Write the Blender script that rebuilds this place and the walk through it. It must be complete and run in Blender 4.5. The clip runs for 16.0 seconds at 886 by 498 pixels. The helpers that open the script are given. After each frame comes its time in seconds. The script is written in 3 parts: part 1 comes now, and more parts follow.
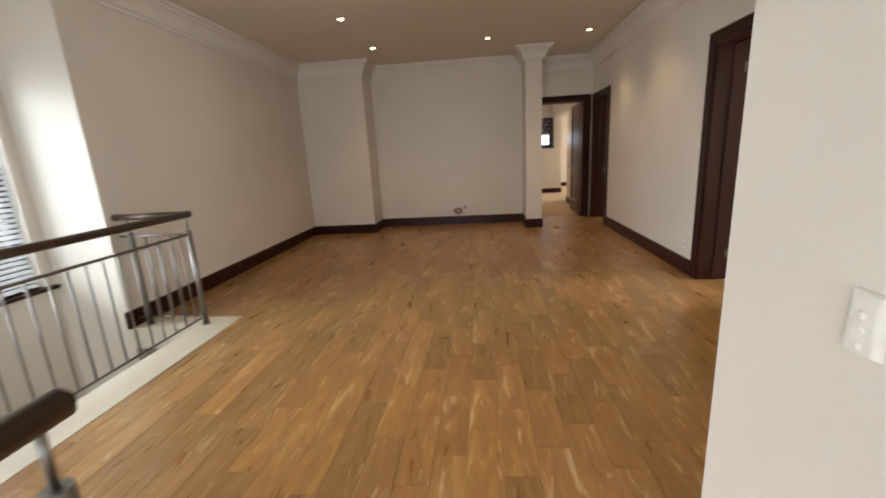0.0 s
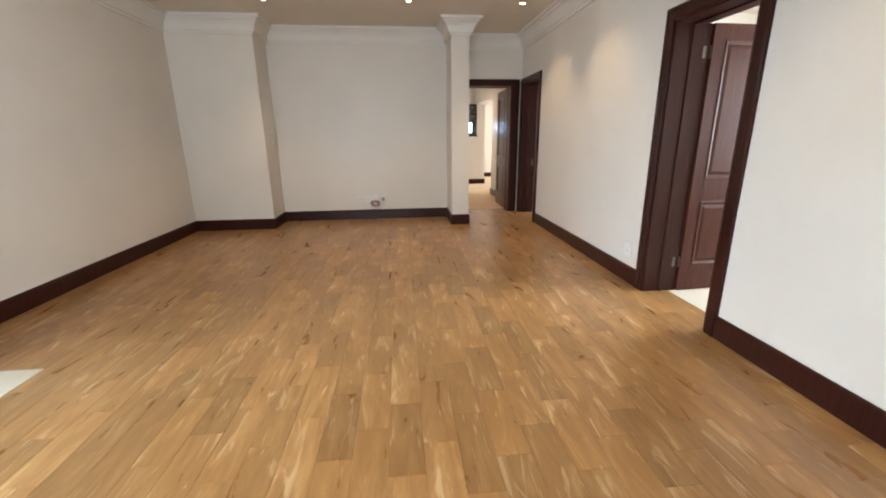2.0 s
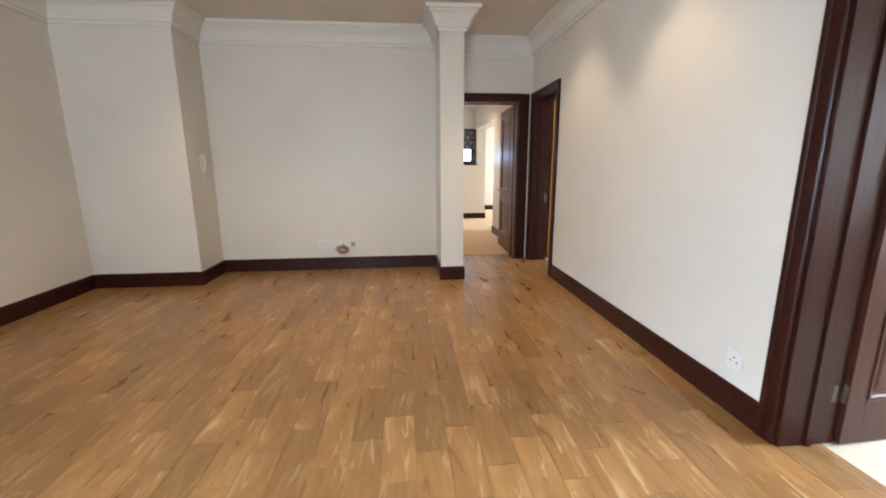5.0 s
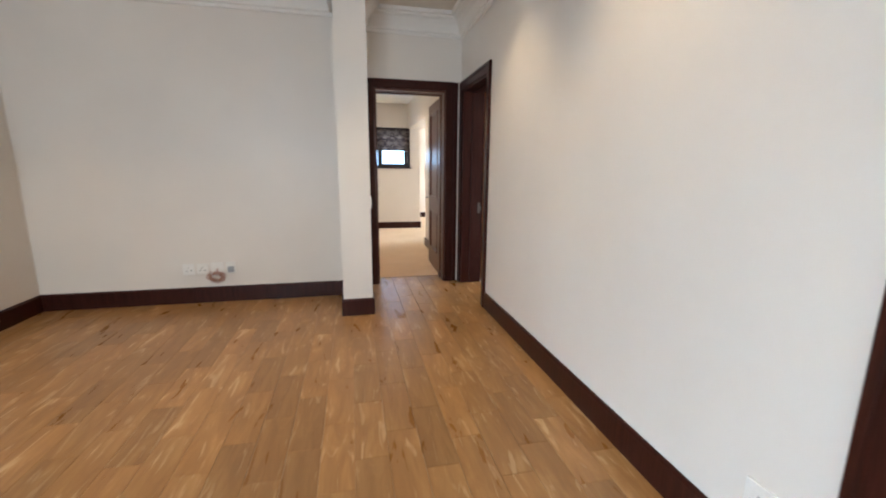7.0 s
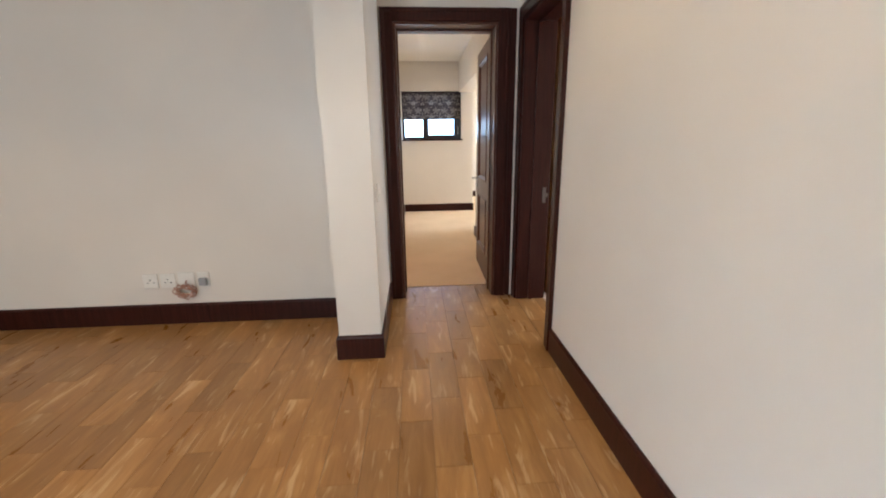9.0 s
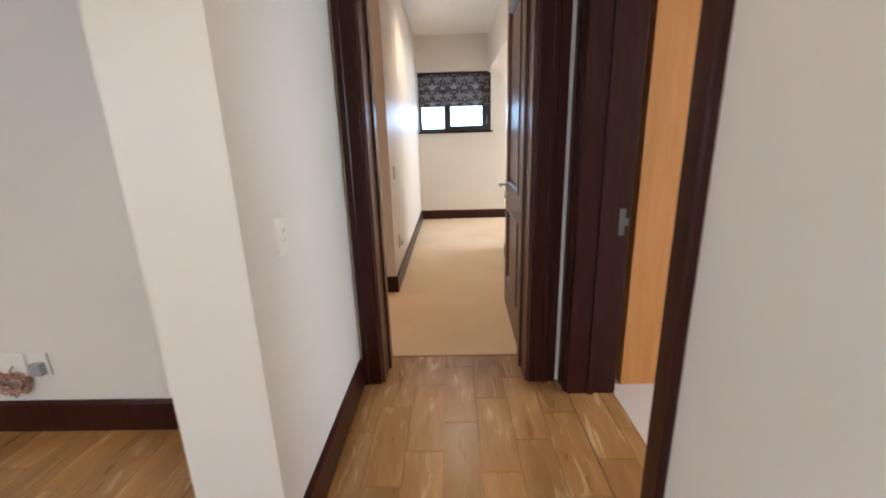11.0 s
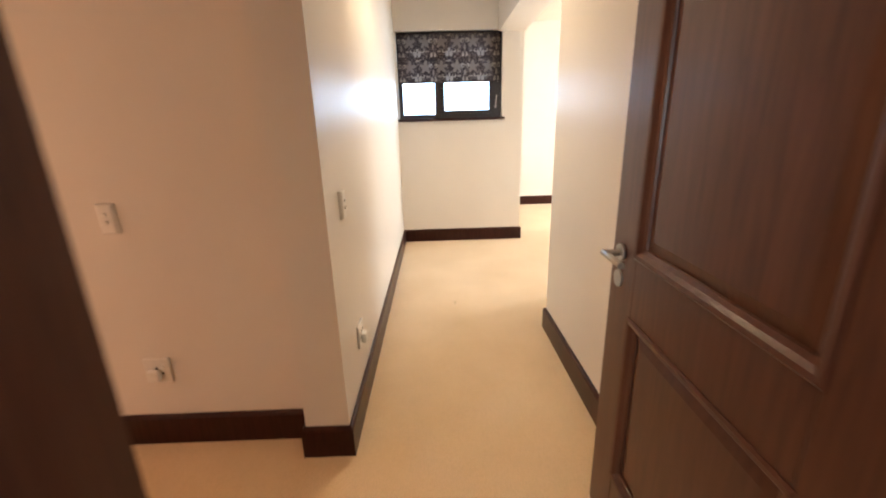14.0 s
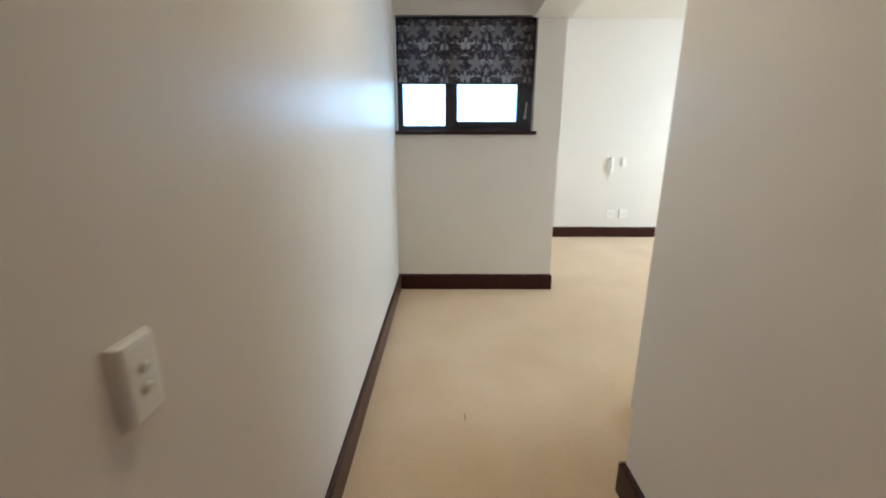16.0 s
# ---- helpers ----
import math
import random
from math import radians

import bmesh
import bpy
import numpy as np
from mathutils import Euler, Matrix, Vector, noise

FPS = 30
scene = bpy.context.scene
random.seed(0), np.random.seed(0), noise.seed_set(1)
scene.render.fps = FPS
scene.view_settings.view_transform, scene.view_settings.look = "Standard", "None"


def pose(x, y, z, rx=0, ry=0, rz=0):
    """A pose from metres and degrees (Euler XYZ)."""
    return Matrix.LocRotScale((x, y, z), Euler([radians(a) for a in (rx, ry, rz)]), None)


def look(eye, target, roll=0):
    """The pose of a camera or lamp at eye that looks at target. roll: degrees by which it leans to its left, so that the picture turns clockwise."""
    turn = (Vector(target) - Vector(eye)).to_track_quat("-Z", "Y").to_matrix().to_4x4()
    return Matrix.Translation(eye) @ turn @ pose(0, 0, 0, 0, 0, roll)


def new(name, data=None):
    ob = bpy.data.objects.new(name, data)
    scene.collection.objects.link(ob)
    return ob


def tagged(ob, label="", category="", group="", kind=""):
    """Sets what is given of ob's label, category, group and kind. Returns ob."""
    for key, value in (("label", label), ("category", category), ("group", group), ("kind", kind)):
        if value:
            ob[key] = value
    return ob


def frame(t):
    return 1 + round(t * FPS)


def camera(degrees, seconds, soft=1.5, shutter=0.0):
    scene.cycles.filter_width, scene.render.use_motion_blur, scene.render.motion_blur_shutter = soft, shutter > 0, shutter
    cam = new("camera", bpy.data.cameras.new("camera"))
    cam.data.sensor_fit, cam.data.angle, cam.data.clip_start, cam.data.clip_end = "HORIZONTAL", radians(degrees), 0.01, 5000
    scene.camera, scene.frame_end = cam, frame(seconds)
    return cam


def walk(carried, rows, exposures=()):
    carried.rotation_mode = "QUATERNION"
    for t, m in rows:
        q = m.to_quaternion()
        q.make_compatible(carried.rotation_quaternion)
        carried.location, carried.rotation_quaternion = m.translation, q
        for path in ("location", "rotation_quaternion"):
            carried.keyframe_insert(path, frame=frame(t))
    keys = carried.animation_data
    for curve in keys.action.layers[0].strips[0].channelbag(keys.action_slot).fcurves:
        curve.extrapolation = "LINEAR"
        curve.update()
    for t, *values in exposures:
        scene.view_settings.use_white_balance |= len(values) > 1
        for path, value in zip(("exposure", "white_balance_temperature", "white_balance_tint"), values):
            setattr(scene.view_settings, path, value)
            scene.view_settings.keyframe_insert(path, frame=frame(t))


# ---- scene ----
cam = camera(94.8, 16.0, soft=1.9, shutter=0.5)
PATH = [
    (0, (0.302, 0.32, 1.436), (0.101, 2.257, 0.977), -3.2),
    (0.5, (0.212, 0.57, 1.431), (0.236, 2.519, 0.981), -3.2),
    (1, (0.192, 0.788, 1.435), (0.320, 2.713, 0.907), -2.7),
    (1.5, (0.248, 1.044, 1.424), (0.398, 2.968, 0.899), -1.2),
    (2, (0.3, 1.242, 1.426), (0.486, 3.16, 0.891), -0.6),
    (2.5, (0.291, 1.522, 1.428), (0.471, 3.451, 0.93), -3.0),
    (3, (0.373, 1.766, 1.42), (0.527, 3.684, 0.875), -2.5),
    (3.5, (0.502, 2.033, 1.424), (0.625, 3.947, 0.856), -1.1),
    (4, (0.589, 2.322, 1.411), (0.707, 4.274, 0.988), 0.5),
    (6.4, (0.987, 3.692, 1.399), (1.286, 5.632, 1.013), -1.4),
    (6.5, (1.048, 3.723, 1.396), (1.35, 5.671, 1.058), -0.2),
    (7, (1.213, 4.03, 1.397), (1.639, 5.945, 1.012), 0.5),
    (7.5, (1.292, 4.371, 1.423), (1.824, 6.276, 1.125), -1.5),
    (8, (1.385, 4.729, 1.382), (1.759, 6.637, 0.913), -1.2),
    (10.3, (1.861, 6.348, 1.399), (1.923, 8.278, 0.878), -0.4),
    (10.5, (1.873, 6.514, 1.391), (1.966, 8.446, 0.882), -0.4),
    (11, (1.91, 6.886, 1.351), (1.862, 8.813, 0.819), -1.7),
    (11.5, (1.933, 7.21, 1.39), (1.851, 9.138, 0.864), -1.1),
    (12, (1.909, 7.537, 1.387), (1.968, 9.479, 0.914), -0.1),
    (12.5, (1.884, 7.87, 1.368), (1.897, 9.797, 0.832), -0.5),
    (13, (1.9, 8.239, 1.388), (1.782, 10.171, 0.882), 0.3),
    (13.5, (1.858, 8.583, 1.367), (1.868, 10.502, 0.805), -0.8),
    (14, (1.793, 8.908, 1.356), (1.82, 10.821, 0.774), -1.6),
    (14.5, (1.809, 9.218, 1.37), (1.752, 11.137, 0.808), -0.2),
    (15, (1.792, 9.53, 1.353), (1.79, 11.449, 0.79), -1.2),
    (15.5, (1.766, 9.829, 1.376), (1.868, 11.745, 0.813), -1.6),
    (16, (1.81, 10.115, 1.359), (1.807, 12.047, 0.84), 0.1),
]
EXPOSURES = [(0.0, -0.05, 8200, 17), (0.5, 0.22, 8450, 18), (1.0, 0.34, 8800, 19), (1.5, 0.60, 7800, 15), (2.0, 0.76, 6950, 12), (2.5, 0.80, 6750, 11), (3.5, 0.84, 6650, 11), (4.0, 0.90, 6650, 11), (7.5, 0.88, 6450, 11), (8.0, 0.87, 6750, 12),
             (10.5, 0.94, 6450, 11), (11.0, 0.96, 6300, 11), (11.5, 1.0, 6200, 11), (12.0, 0.95, 6150, 10), (12.5, 1.06, 5950, 10), (13.0, 1.36, 6500, 11), (13.5, 1.42, 7200, 12), (14.0, 1.15, 7300, 13), (14.5, 0.84, 6450, 9), (15.0, 0.72, 6200, 5), (16.0, 0.26, 5800, 2)]
walk(cam, [(t, look(eye, target, roll)) for t, eye, target, roll in PATH], EXPOSURES)

# ---- world, sun, daylight ----
world = bpy.data.worlds.new("World")
scene.world = world
world.use_nodes = True
_wn = world.node_tree.nodes
_sky = _wn.new("ShaderNodeTexSky")
_sky.sky_type, _sky.sun_disc = "NISHITA", False
_sky.sun_elevation, _sky.sun_rotation = radians(48), radians(80)
world.node_tree.links.new(_sky.outputs[0], _wn["Background"].inputs[0])
_wn["Background"].inputs[1].default_value = 0.12


def sun(elevation, rotation, strength):
    ob = new("sun", bpy.data.lights.new("sun", "SUN"))
    ob.data.energy, ob.data.angle, ob.data.color = strength, radians(0.5), (1, 0.95, 0.86)
    e, r = radians(elevation), radians(rotation)
    way = Vector((math.sin(r) * math.cos(e), math.cos(r) * math.cos(e), math.sin(e)))
    ob.rotation_euler = way.to_track_quat("Z", "Y").to_euler()


def daylight(name, centre, target, w, h, watts, colour=(0.80, 0.90, 1.0), spread=180):
    """The sky's light in a window's opening, or an added fill lamp."""
    ob = new(name, bpy.data.lights.new(name, "AREA"))
    ob.data.shape, ob.data.size, ob.data.size_y = "RECTANGLE", w, h
    ob.data.energy, ob.data.color, ob.data.spread = watts, colour, radians(spread)
    ob.matrix_basis = look(centre, target)


def spot(name, x, y, z, watts, colour=(1.0, 0.78, 0.52), cone=95):
    ob = new(name, bpy.data.lights.new(name, "SPOT"))
    ob.data.energy, ob.data.color, ob.data.spot_size = watts, colour, radians(cone)
    ob.data.spot_blend, ob.data.shadow_soft_size = 0.75, 0.05
    ob.matrix_basis = pose(x, y, z)


CEIL, HALL_CEIL = 3.10, 2.85
sun(48, 80, 3.0)
daylight("stair_daylight", (-4.7, 1.5, 1.8), (2.5, 3.0, 1.0), 3.2, 2.4, 172, (0.62, 0.82, 1.0), 96)
# assumed window behind the start, unseen, added to fill the room
daylight("landing_daylight", (-1.0, -3.4, 1.5), (-1.0, 4, 1.2), 2.6, 2.0, 176, (0.67, 0.84, 1.0))
daylight("hall_daylight", (1.99, 13.93, 1.88), (1.99, 10, 1.5), 1.10, 0.86, 15, (0.34, 0.62, 1.0))
# lamp of an added, unseen window; it reaches the west wall through door 1
daylight("bathroom_daylight", (5.08, 4.1, 1.6), (2.5, 4.25, 1.25), 1.5, 1.3, 118, (0.76, 0.88, 1.0))
daylight("bedroom_daylight", (6.75, 8.0, 1.5), (3, 8.4, 1.0), 2.0, 1.5, 78)
daylight("main_bedroom_daylight", (7.15, 14.0, 1.5), (3, 14.2, 1.2), 2.4, 1.7, 120)
# the three at y 2.6 are unseen, added to light the near end
LAMPS = [(-1.36, 5.71), (-1.34, 7.16), (0.46, 7.14), (1.96, 7.14), (1.96, 5.71), (-1.36, 2.6), (0.46, 2.6), (1.96, 2.6)]
for _x, _y in LAMPS:
    spot("downlight_beam", _x, _y, CEIL - 0.03, 31)
spot("hall_beam", 1.90, 11.6, HALL_CEIL - 0.03, 34, cone=130)
daylight("dressing_daylight", (-0.3, 13.62, 1.5), (-0.3, 10, 0.2), 1.6, 1.5, 42, (1.0, 0.82, 0.72))
# added orange fill from an unseen opening, for door 3's leaf and the carpet
daylight("dressing_warm_fill", (-2.3, 9.95, 1.1), (2.3, 9.75, 0.6), 0.8, 1.3, 10, (1.0, 0.50, 0.26))
# extra hall lamp, unseen, added to brighten the carpet by the door
spot("hall_beam", 1.90, 9.75, HALL_CEIL - 0.03, 13, cone=70)


# ---- materials ----
def material(name):
    m = bpy.data.materials.new(name)
    m.use_nodes = True
    nt = m.node_tree
    return m, nt, nt.nodes["Principled BSDF"]


def node(nt, kind, **values):
    n = nt.nodes.new(kind)
    for key, value in values.items():
        n.inputs[key].default_value = value
    return n


def ramp(nt, source, stops):
    r = nt.nodes.new("ShaderNodeValToRGB")
    while len(r.color_ramp.elements) < len(stops):
        r.color_ramp.elements.new(0.5)
    for el, (at, col) in zip(r.color_ramp.elements, stops):
        el.position, el.color = at, (*col, 1)
    nt.links.new(source, r.inputs[0])
    return r


def bump(nt, height, bsdf, strength, distance=0.002):
    b = node(nt, "ShaderNodeBump", Strength=strength, Distance=distance)
    nt.links.new(height, b.inputs["Height"])
    nt.links.new(b.outputs[0], bsdf.inputs["Normal"])


def stretched(nt, scale, extra=None, use="Object"):
    tc = nt.nodes.new("ShaderNodeTexCoord")
    mp = nt.nodes.new("ShaderNodeMapping")
    mp.inputs["Scale"].default_value = scale
    nt.links.new(tc.outputs[use], mp.inputs[0])
    if extra is not None:
        nt.links.new(extra, mp.inputs["Location"])
    return mp.outputs[0]


def paint(name, colour, rough, grain=90, strength=0.10, spec=0.5):
    """Rolled wall paint: soft blotches, fine orange-peel relief."""
    m, nt, b = material(name)
    v = stretched(nt, (1, 1, 1))
    big = node(nt, "ShaderNodeTexNoise", Scale=1.3, Detail=3.0)
    nt.links.new(v, big.inputs["Vector"])
    dark = tuple(c * 0.94 for c in colour)
    r = ramp(nt, big.outputs[0], [(0.3, dark), (0.7, colour)])
    nt.links.new(r.outputs[0], b.inputs["Base Color"])
    fine = node(nt, "ShaderNodeTexNoise", Scale=grain, Detail=4.0)
    nt.links.new(v, fine.inputs["Vector"])
    bump(nt, fine.outputs[0], b, strength)
    b.inputs["Roughness"].default_value = rough
    b.inputs["Specular IOR Level"].default_value = spec
    return m


def stained_wood(name, dark, light, rough, scale=(18, 18, 1.2), coat=0.25, spec=0.28):
    m, nt, b = material(name)
    info = nt.nodes.new("ShaderNodeObjectInfo")
    v = stretched(nt, scale, info.outputs["Random"])
    n = node(nt, "ShaderNodeTexNoise", Scale=3.0, Detail=8.0, Roughness=0.62, Distortion=0.6)
    nt.links.new(v, n.inputs["Vector"])
    r = ramp(nt, n.outputs[0], [(0.3, dark), (0.72, light)])
    nt.links.new(r.outputs[0], b.inputs["Base Color"])
    b.inputs["Roughness"].default_value = rough
    b.inputs["Coat Weight"].default_value = coat
    b.inputs["Coat Roughness"].default_value = 0.2
    b.inputs["Specular IOR Level"].default_value = spec
    bump(nt, n.outputs[0], b, 0.08)
    return m


def plank_material():
    m, nt, b = material("floor_planks")
    info = nt.nodes.new("ShaderNodeObjectInfo")
    geo = nt.nodes.new("ShaderNodeNewGeometry")
    seed = nt.nodes.new("ShaderNodeMath")
    nt.links.new(info.outputs["Random"], seed.inputs[0])
    nt.links.new(geo.outputs["Random Per Island"], seed.inputs[1])
    far = nt.nodes.new("ShaderNodeMath")
    far.operation = "MULTIPLY"
    far.inputs[1].default_value = 37.0
    nt.links.new(seed.outputs[0], far.inputs[0])
    # streaks along the plank
    v = stretched(nt, (13.0, 2.6, 1), far.outputs[0])
    streak = node(nt, "ShaderNodeTexNoise", Scale=1.0, Detail=4.0, Roughness=0.55, Distortion=0.6)
    nt.links.new(v, streak.inputs["Vector"])
    v2 = stretched(nt, (90, 5, 1), far.outputs[0])
    fine = node(nt, "ShaderNodeTexNoise", Scale=1.0, Detail=6.0)
    nt.links.new(v2, fine.inputs["Vector"])
    base = ramp(nt, streak.outputs[0], [(0.0, (0.288, 0.144, 0.051)), (0.41, (0.314, 0.157, 0.056)),
                                       (0.54, (0.368, 0.191, 0.070)), (0.63, (0.41, 0.224, 0.086)), (0.78, (0.50, 0.300, 0.136))])
    grain = nt.nodes.new("ShaderNodeMix")
    grain.data_type, grain.blend_type = "RGBA", "MULTIPLY"
    grain.inputs["Factor"].default_value = 0.16
    g = ramp(nt, fine.outputs[0], [(0.3, (0.6, 0.58, 0.55)), (0.65, (1, 1, 1))])
    nt.links.new(base.outputs[0], grain.inputs["A"])
    nt.links.new(g.outputs[0], grain.inputs["B"])
    v3 = stretched(nt, (20, 3.0, 1), far.outputs[0])
    pale = node(nt, "ShaderNodeTexNoise", Scale=1.0, Detail=3.0, Roughness=0.55, Distortion=0.9)
    nt.links.new(v3, pale.inputs["Vector"])
    mask = ramp(nt, pale.outputs[0], [(0.585, (0, 0, 0)), (0.69, (0.64, 0.64, 0.64))])
    streaks = nt.nodes.new("ShaderNodeMix")
    streaks.data_type = "RGBA"
    streaks.inputs["B"].default_value = (0.62, 0.44, 0.265, 1)
    nt.links.new(mask.outputs[0], streaks.inputs["Factor"])
    nt.links.new(grain.outputs["Result"], streaks.inputs["A"])
    hsv = nt.nodes.new("ShaderNodeHueSaturation")
    tone = nt.nodes.new("ShaderNodeMapRange")
    tone.inputs["To Min"].default_value, tone.inputs["To Max"].default_value = 0.74, 1.07
    frac = nt.nodes.new("ShaderNodeMath")
    frac.operation = "FRACT"
    nt.links.new(far.outputs[0], frac.inputs[0])
    nt.links.new(frac.outputs[0], tone.inputs["Value"])
    nt.links.new(tone.outputs[0], hsv.inputs["Value"])
    nt.links.new(streaks.outputs["Result"], hsv.inputs["Color"])
    nt.links.new(hsv.outputs[0], b.inputs["Base Color"])
    rr = nt.nodes.new("ShaderNodeMapRange")
    rr.inputs["To Min"].default_value, rr.inputs["To Max"].default_value = 0.23, 0.36
    nt.links.new(streak.outputs[0], rr.inputs["Value"])
    nt.links.new(rr.outputs[0], b.inputs["Roughness"])
    bump(nt, fine.outputs[0], b, 0.05)
    return m


def carpet(name, dark, light):
    m, nt, b = material(name)
    v = stretched(nt, (1, 1, 1))
    big = node(nt, "ShaderNodeTexNoise", Scale=2.2, Detail=4.0)
    tuft = node(nt, "ShaderNodeTexVoronoi", Scale=240.0)
    nt.links.new(v, big.inputs["Vector"])
    nt.links.new(v, tuft.inputs["Vector"])
    r = ramp(nt, big.outputs[0], [(0.3, dark), (0.7, light)])
    mix = nt.nodes.new("ShaderNodeMix")
    mix.data_type, mix.blend_type = "RGBA", "MULTIPLY"
    mix.inputs["Factor"].default_value = 0.5
    t = ramp(nt, tuft.outputs["Distance"], [(0.0, (1, 1, 1)), (0.8, (0.72, 0.70, 0.66))])
    nt.links.new(r.outputs[0], mix.inputs["A"])
    nt.links.new(t.outputs[0], mix.inputs["B"])
    nt.links.new(mix.outputs["Result"], b.inputs["Base Color"])
    b.inputs["Roughness"].default_value = 0.95
    b.inputs["Specular IOR Level"].default_value = 0.15
    b.inputs["Sheen Weight"].default_value = 0.25
    bump(nt, tuft.outputs["Distance"], b, 0.5, 0.004)
    return m


def plain(name, colour, rough, metal=0.0, spec=0.5):
    m, nt, b = material(name)
    n = node(nt, "ShaderNodeTexNoise", Scale=60.0, Detail=3.0)
    nt.links.new(stretched(nt, (1, 1, 1)), n.inputs["Vector"])
    r = ramp(nt, n.outputs[0], [(0.3, tuple(c * 0.93 for c in colour)), (0.7, colour)])
    nt.links.new(r.outputs[0], b.inputs["Base Color"])
    rr = nt.nodes.new("ShaderNodeMapRange")
    rr.inputs["To Min"].default_value, rr.inputs["To Max"].default_value = rough * 0.85, rough * 1.15
    nt.links.new(n.outputs[0], rr.inputs["Value"])
    nt.links.new(rr.outputs[0], b.inputs["Roughness"])
    b.inputs["Metallic"].default_value = metal
    b.inputs["Specular IOR Level"].default_value = spec
    return m


def damask():
    """Woven damask: a mirrored leafy motif, pale on dark, with thread relief."""
    m, nt, b = material("damask_fabric")
    tc = nt.nodes.new("ShaderNodeTexCoord")
    sep = nt.nodes.new("ShaderNodeSeparateXYZ")
    nt.links.new(tc.outputs["Object"], sep.inputs[0])

    def math_node(op, a, c):
        n = nt.nodes.new("ShaderNodeMath")
        n.operation = op
        nt.links.new(a, n.inputs[0])
        n.inputs[1].default_value = c
        return n.outputs[0]
    def two(op, a, c):
        n = nt.nodes.new("ShaderNodeMath")
        n.operation = op
        nt.links.new(a, n.inputs[0])
        nt.links.new(c, n.inputs[1])
        return n.outputs[0]

    wob = node(nt, "ShaderNodeTexNoise", Scale=38.0, Detail=2.0)
    nt.links.new(tc.outputs["Object"], wob.inputs["Vector"])
    shake = math_node("MULTIPLY", math_node("SUBTRACT", wob.outputs[0], 0.5), 0.022)
    u = two("ADD", math_node("PINGPONG", sep.outputs["X"], 0.172), shake)
    w = two("ADD", math_node("FLOORED_MODULO", sep.outputs["Z"], 0.25), shake)

    def inside(cu, cw, su, sw, size, lobes, depth):
        """One lobed petal or leaf round a centre: 1 inside, 0 outside, with a soft woven edge."""
        x, y = math_node("MULTIPLY", math_node("SUBTRACT", u, cu), 1 / su), math_node("MULTIPLY", math_node("SUBTRACT", w, cw), 1 / sw)
        r = math_node("SQRT", two("ADD", two("MULTIPLY", x, x), two("MULTIPLY", y, y)), 0.0)
        edge = math_node("ADD", math_node("MULTIPLY", math_node("COSINE", math_node("MULTIPLY", two("ARCTAN2", x, y), lobes), 0.0), depth), size)
        n = nt.nodes.new("ShaderNodeMapRange")
        n.interpolation_type = "SMOOTHSTEP"
        n.inputs["From Min"].default_value, n.inputs["From Max"].default_value = -0.004, 0.004
        nt.links.new(two("SUBTRACT", edge, r), n.inputs["Value"])
        return n.outputs[0]

    def joined(shapes):
        out = shapes[0]
        for one in shapes[1:]:
            out = two("MAXIMUM", out, one)
        return out

    leaf = inside(0.086, 0.162, 1.05, 1.0, 0.050, 5.0, 0.019)
    tulip = joined([inside(0.020, 0.040, 0.8, 1.25, 0.024, 1.0, 0.003), inside(0.0, 0.085, 0.5, 1.0, 0.022, 1.0, 0.0), inside(0.152, 0.035, 0.7, 1.2, 0.020, 3.0, 0.004)])
    ring = two("SUBTRACT", inside(0.146, 0.175, 1.0, 1.1, 0.021, 1.0, 0.0), inside(0.149, 0.172, 1.0, 1.1, 0.011, 1.0, 0.0))
    curl = two("SUBTRACT", inside(0.052, 0.075, 1.2, 0.9, 0.022, 1.0, 0.0), inside(0.050, 0.081, 1.2, 0.9, 0.013, 1.0, 0.0))
    sprig = joined([inside(0.172, 0.105, 0.45, 1.3, 0.024, 1.0, 0.0), inside(0.108, 0.070, 1.3, 0.5, 0.018, 1.0, 0.0), inside(0.0, 0.225, 1.3, 0.55, 0.018, 1.0, 0.0)])
    small = node(nt, "ShaderNodeTexNoise", Scale=52.0, Detail=2.0)
    nt.links.new(tc.outputs["Object"], small.inputs["Vector"])
    speck = math_node("MULTIPLY", math_node("SUBTRACT", small.outputs[0], 0.36), 1.7)
    pattern = joined([math_node("MULTIPLY", leaf, 0.62), math_node("MULTIPLY", tulip, 0.95), ring, curl, math_node("MULTIPLY", sprig, 0.75), speck])
    r = ramp(nt, pattern, [(0.0, (0.070, 0.053, 0.055)), (0.25, (0.095, 0.074, 0.074)), (0.62, (0.250, 0.203, 0.180)), (1.0, (0.38, 0.318, 0.278))])
    nt.links.new(r.outputs[0], b.inputs["Base Color"])
    b.inputs["Roughness"].default_value = 0.9
    b.inputs["Specular IOR Level"].default_value = 0.15
    thread = node(nt, "ShaderNodeTexNoise", Scale=420.0)
    nt.links.new(tc.outputs["Object"], thread.inputs["Vector"])
    bump(nt, thread.outputs[0], b, 0.3)
    return m


def glass_material():
    m, nt, b = material("window_glass")
    b.inputs["Transmission Weight"].default_value = 1.0
    b.inputs["Roughness"].default_value = 0.0
    b.inputs["IOR"].default_value = 1.02
    return m


def glow(name, colour, strength):
    m, nt, b = material(name)
    b.inputs["Emission Color"].default_value = (*colour, 1)
    b.inputs["Emission Strength"].default_value = strength
    return m


WALL = paint("wall_paint", (0.75, 0.695, 0.63), 0.37, spec=0.40)
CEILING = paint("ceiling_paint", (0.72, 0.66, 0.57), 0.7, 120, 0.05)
# white for the hall, raised above CEILING to carry its strong light
LIT_CEILING = paint("lit_white_ceiling", (0.86, 0.83, 0.77), 0.7, 120, 0.05)
CORNICE = paint("cornice_paint", (0.78, 0.75, 0.70), 0.55, 140, 0.05)
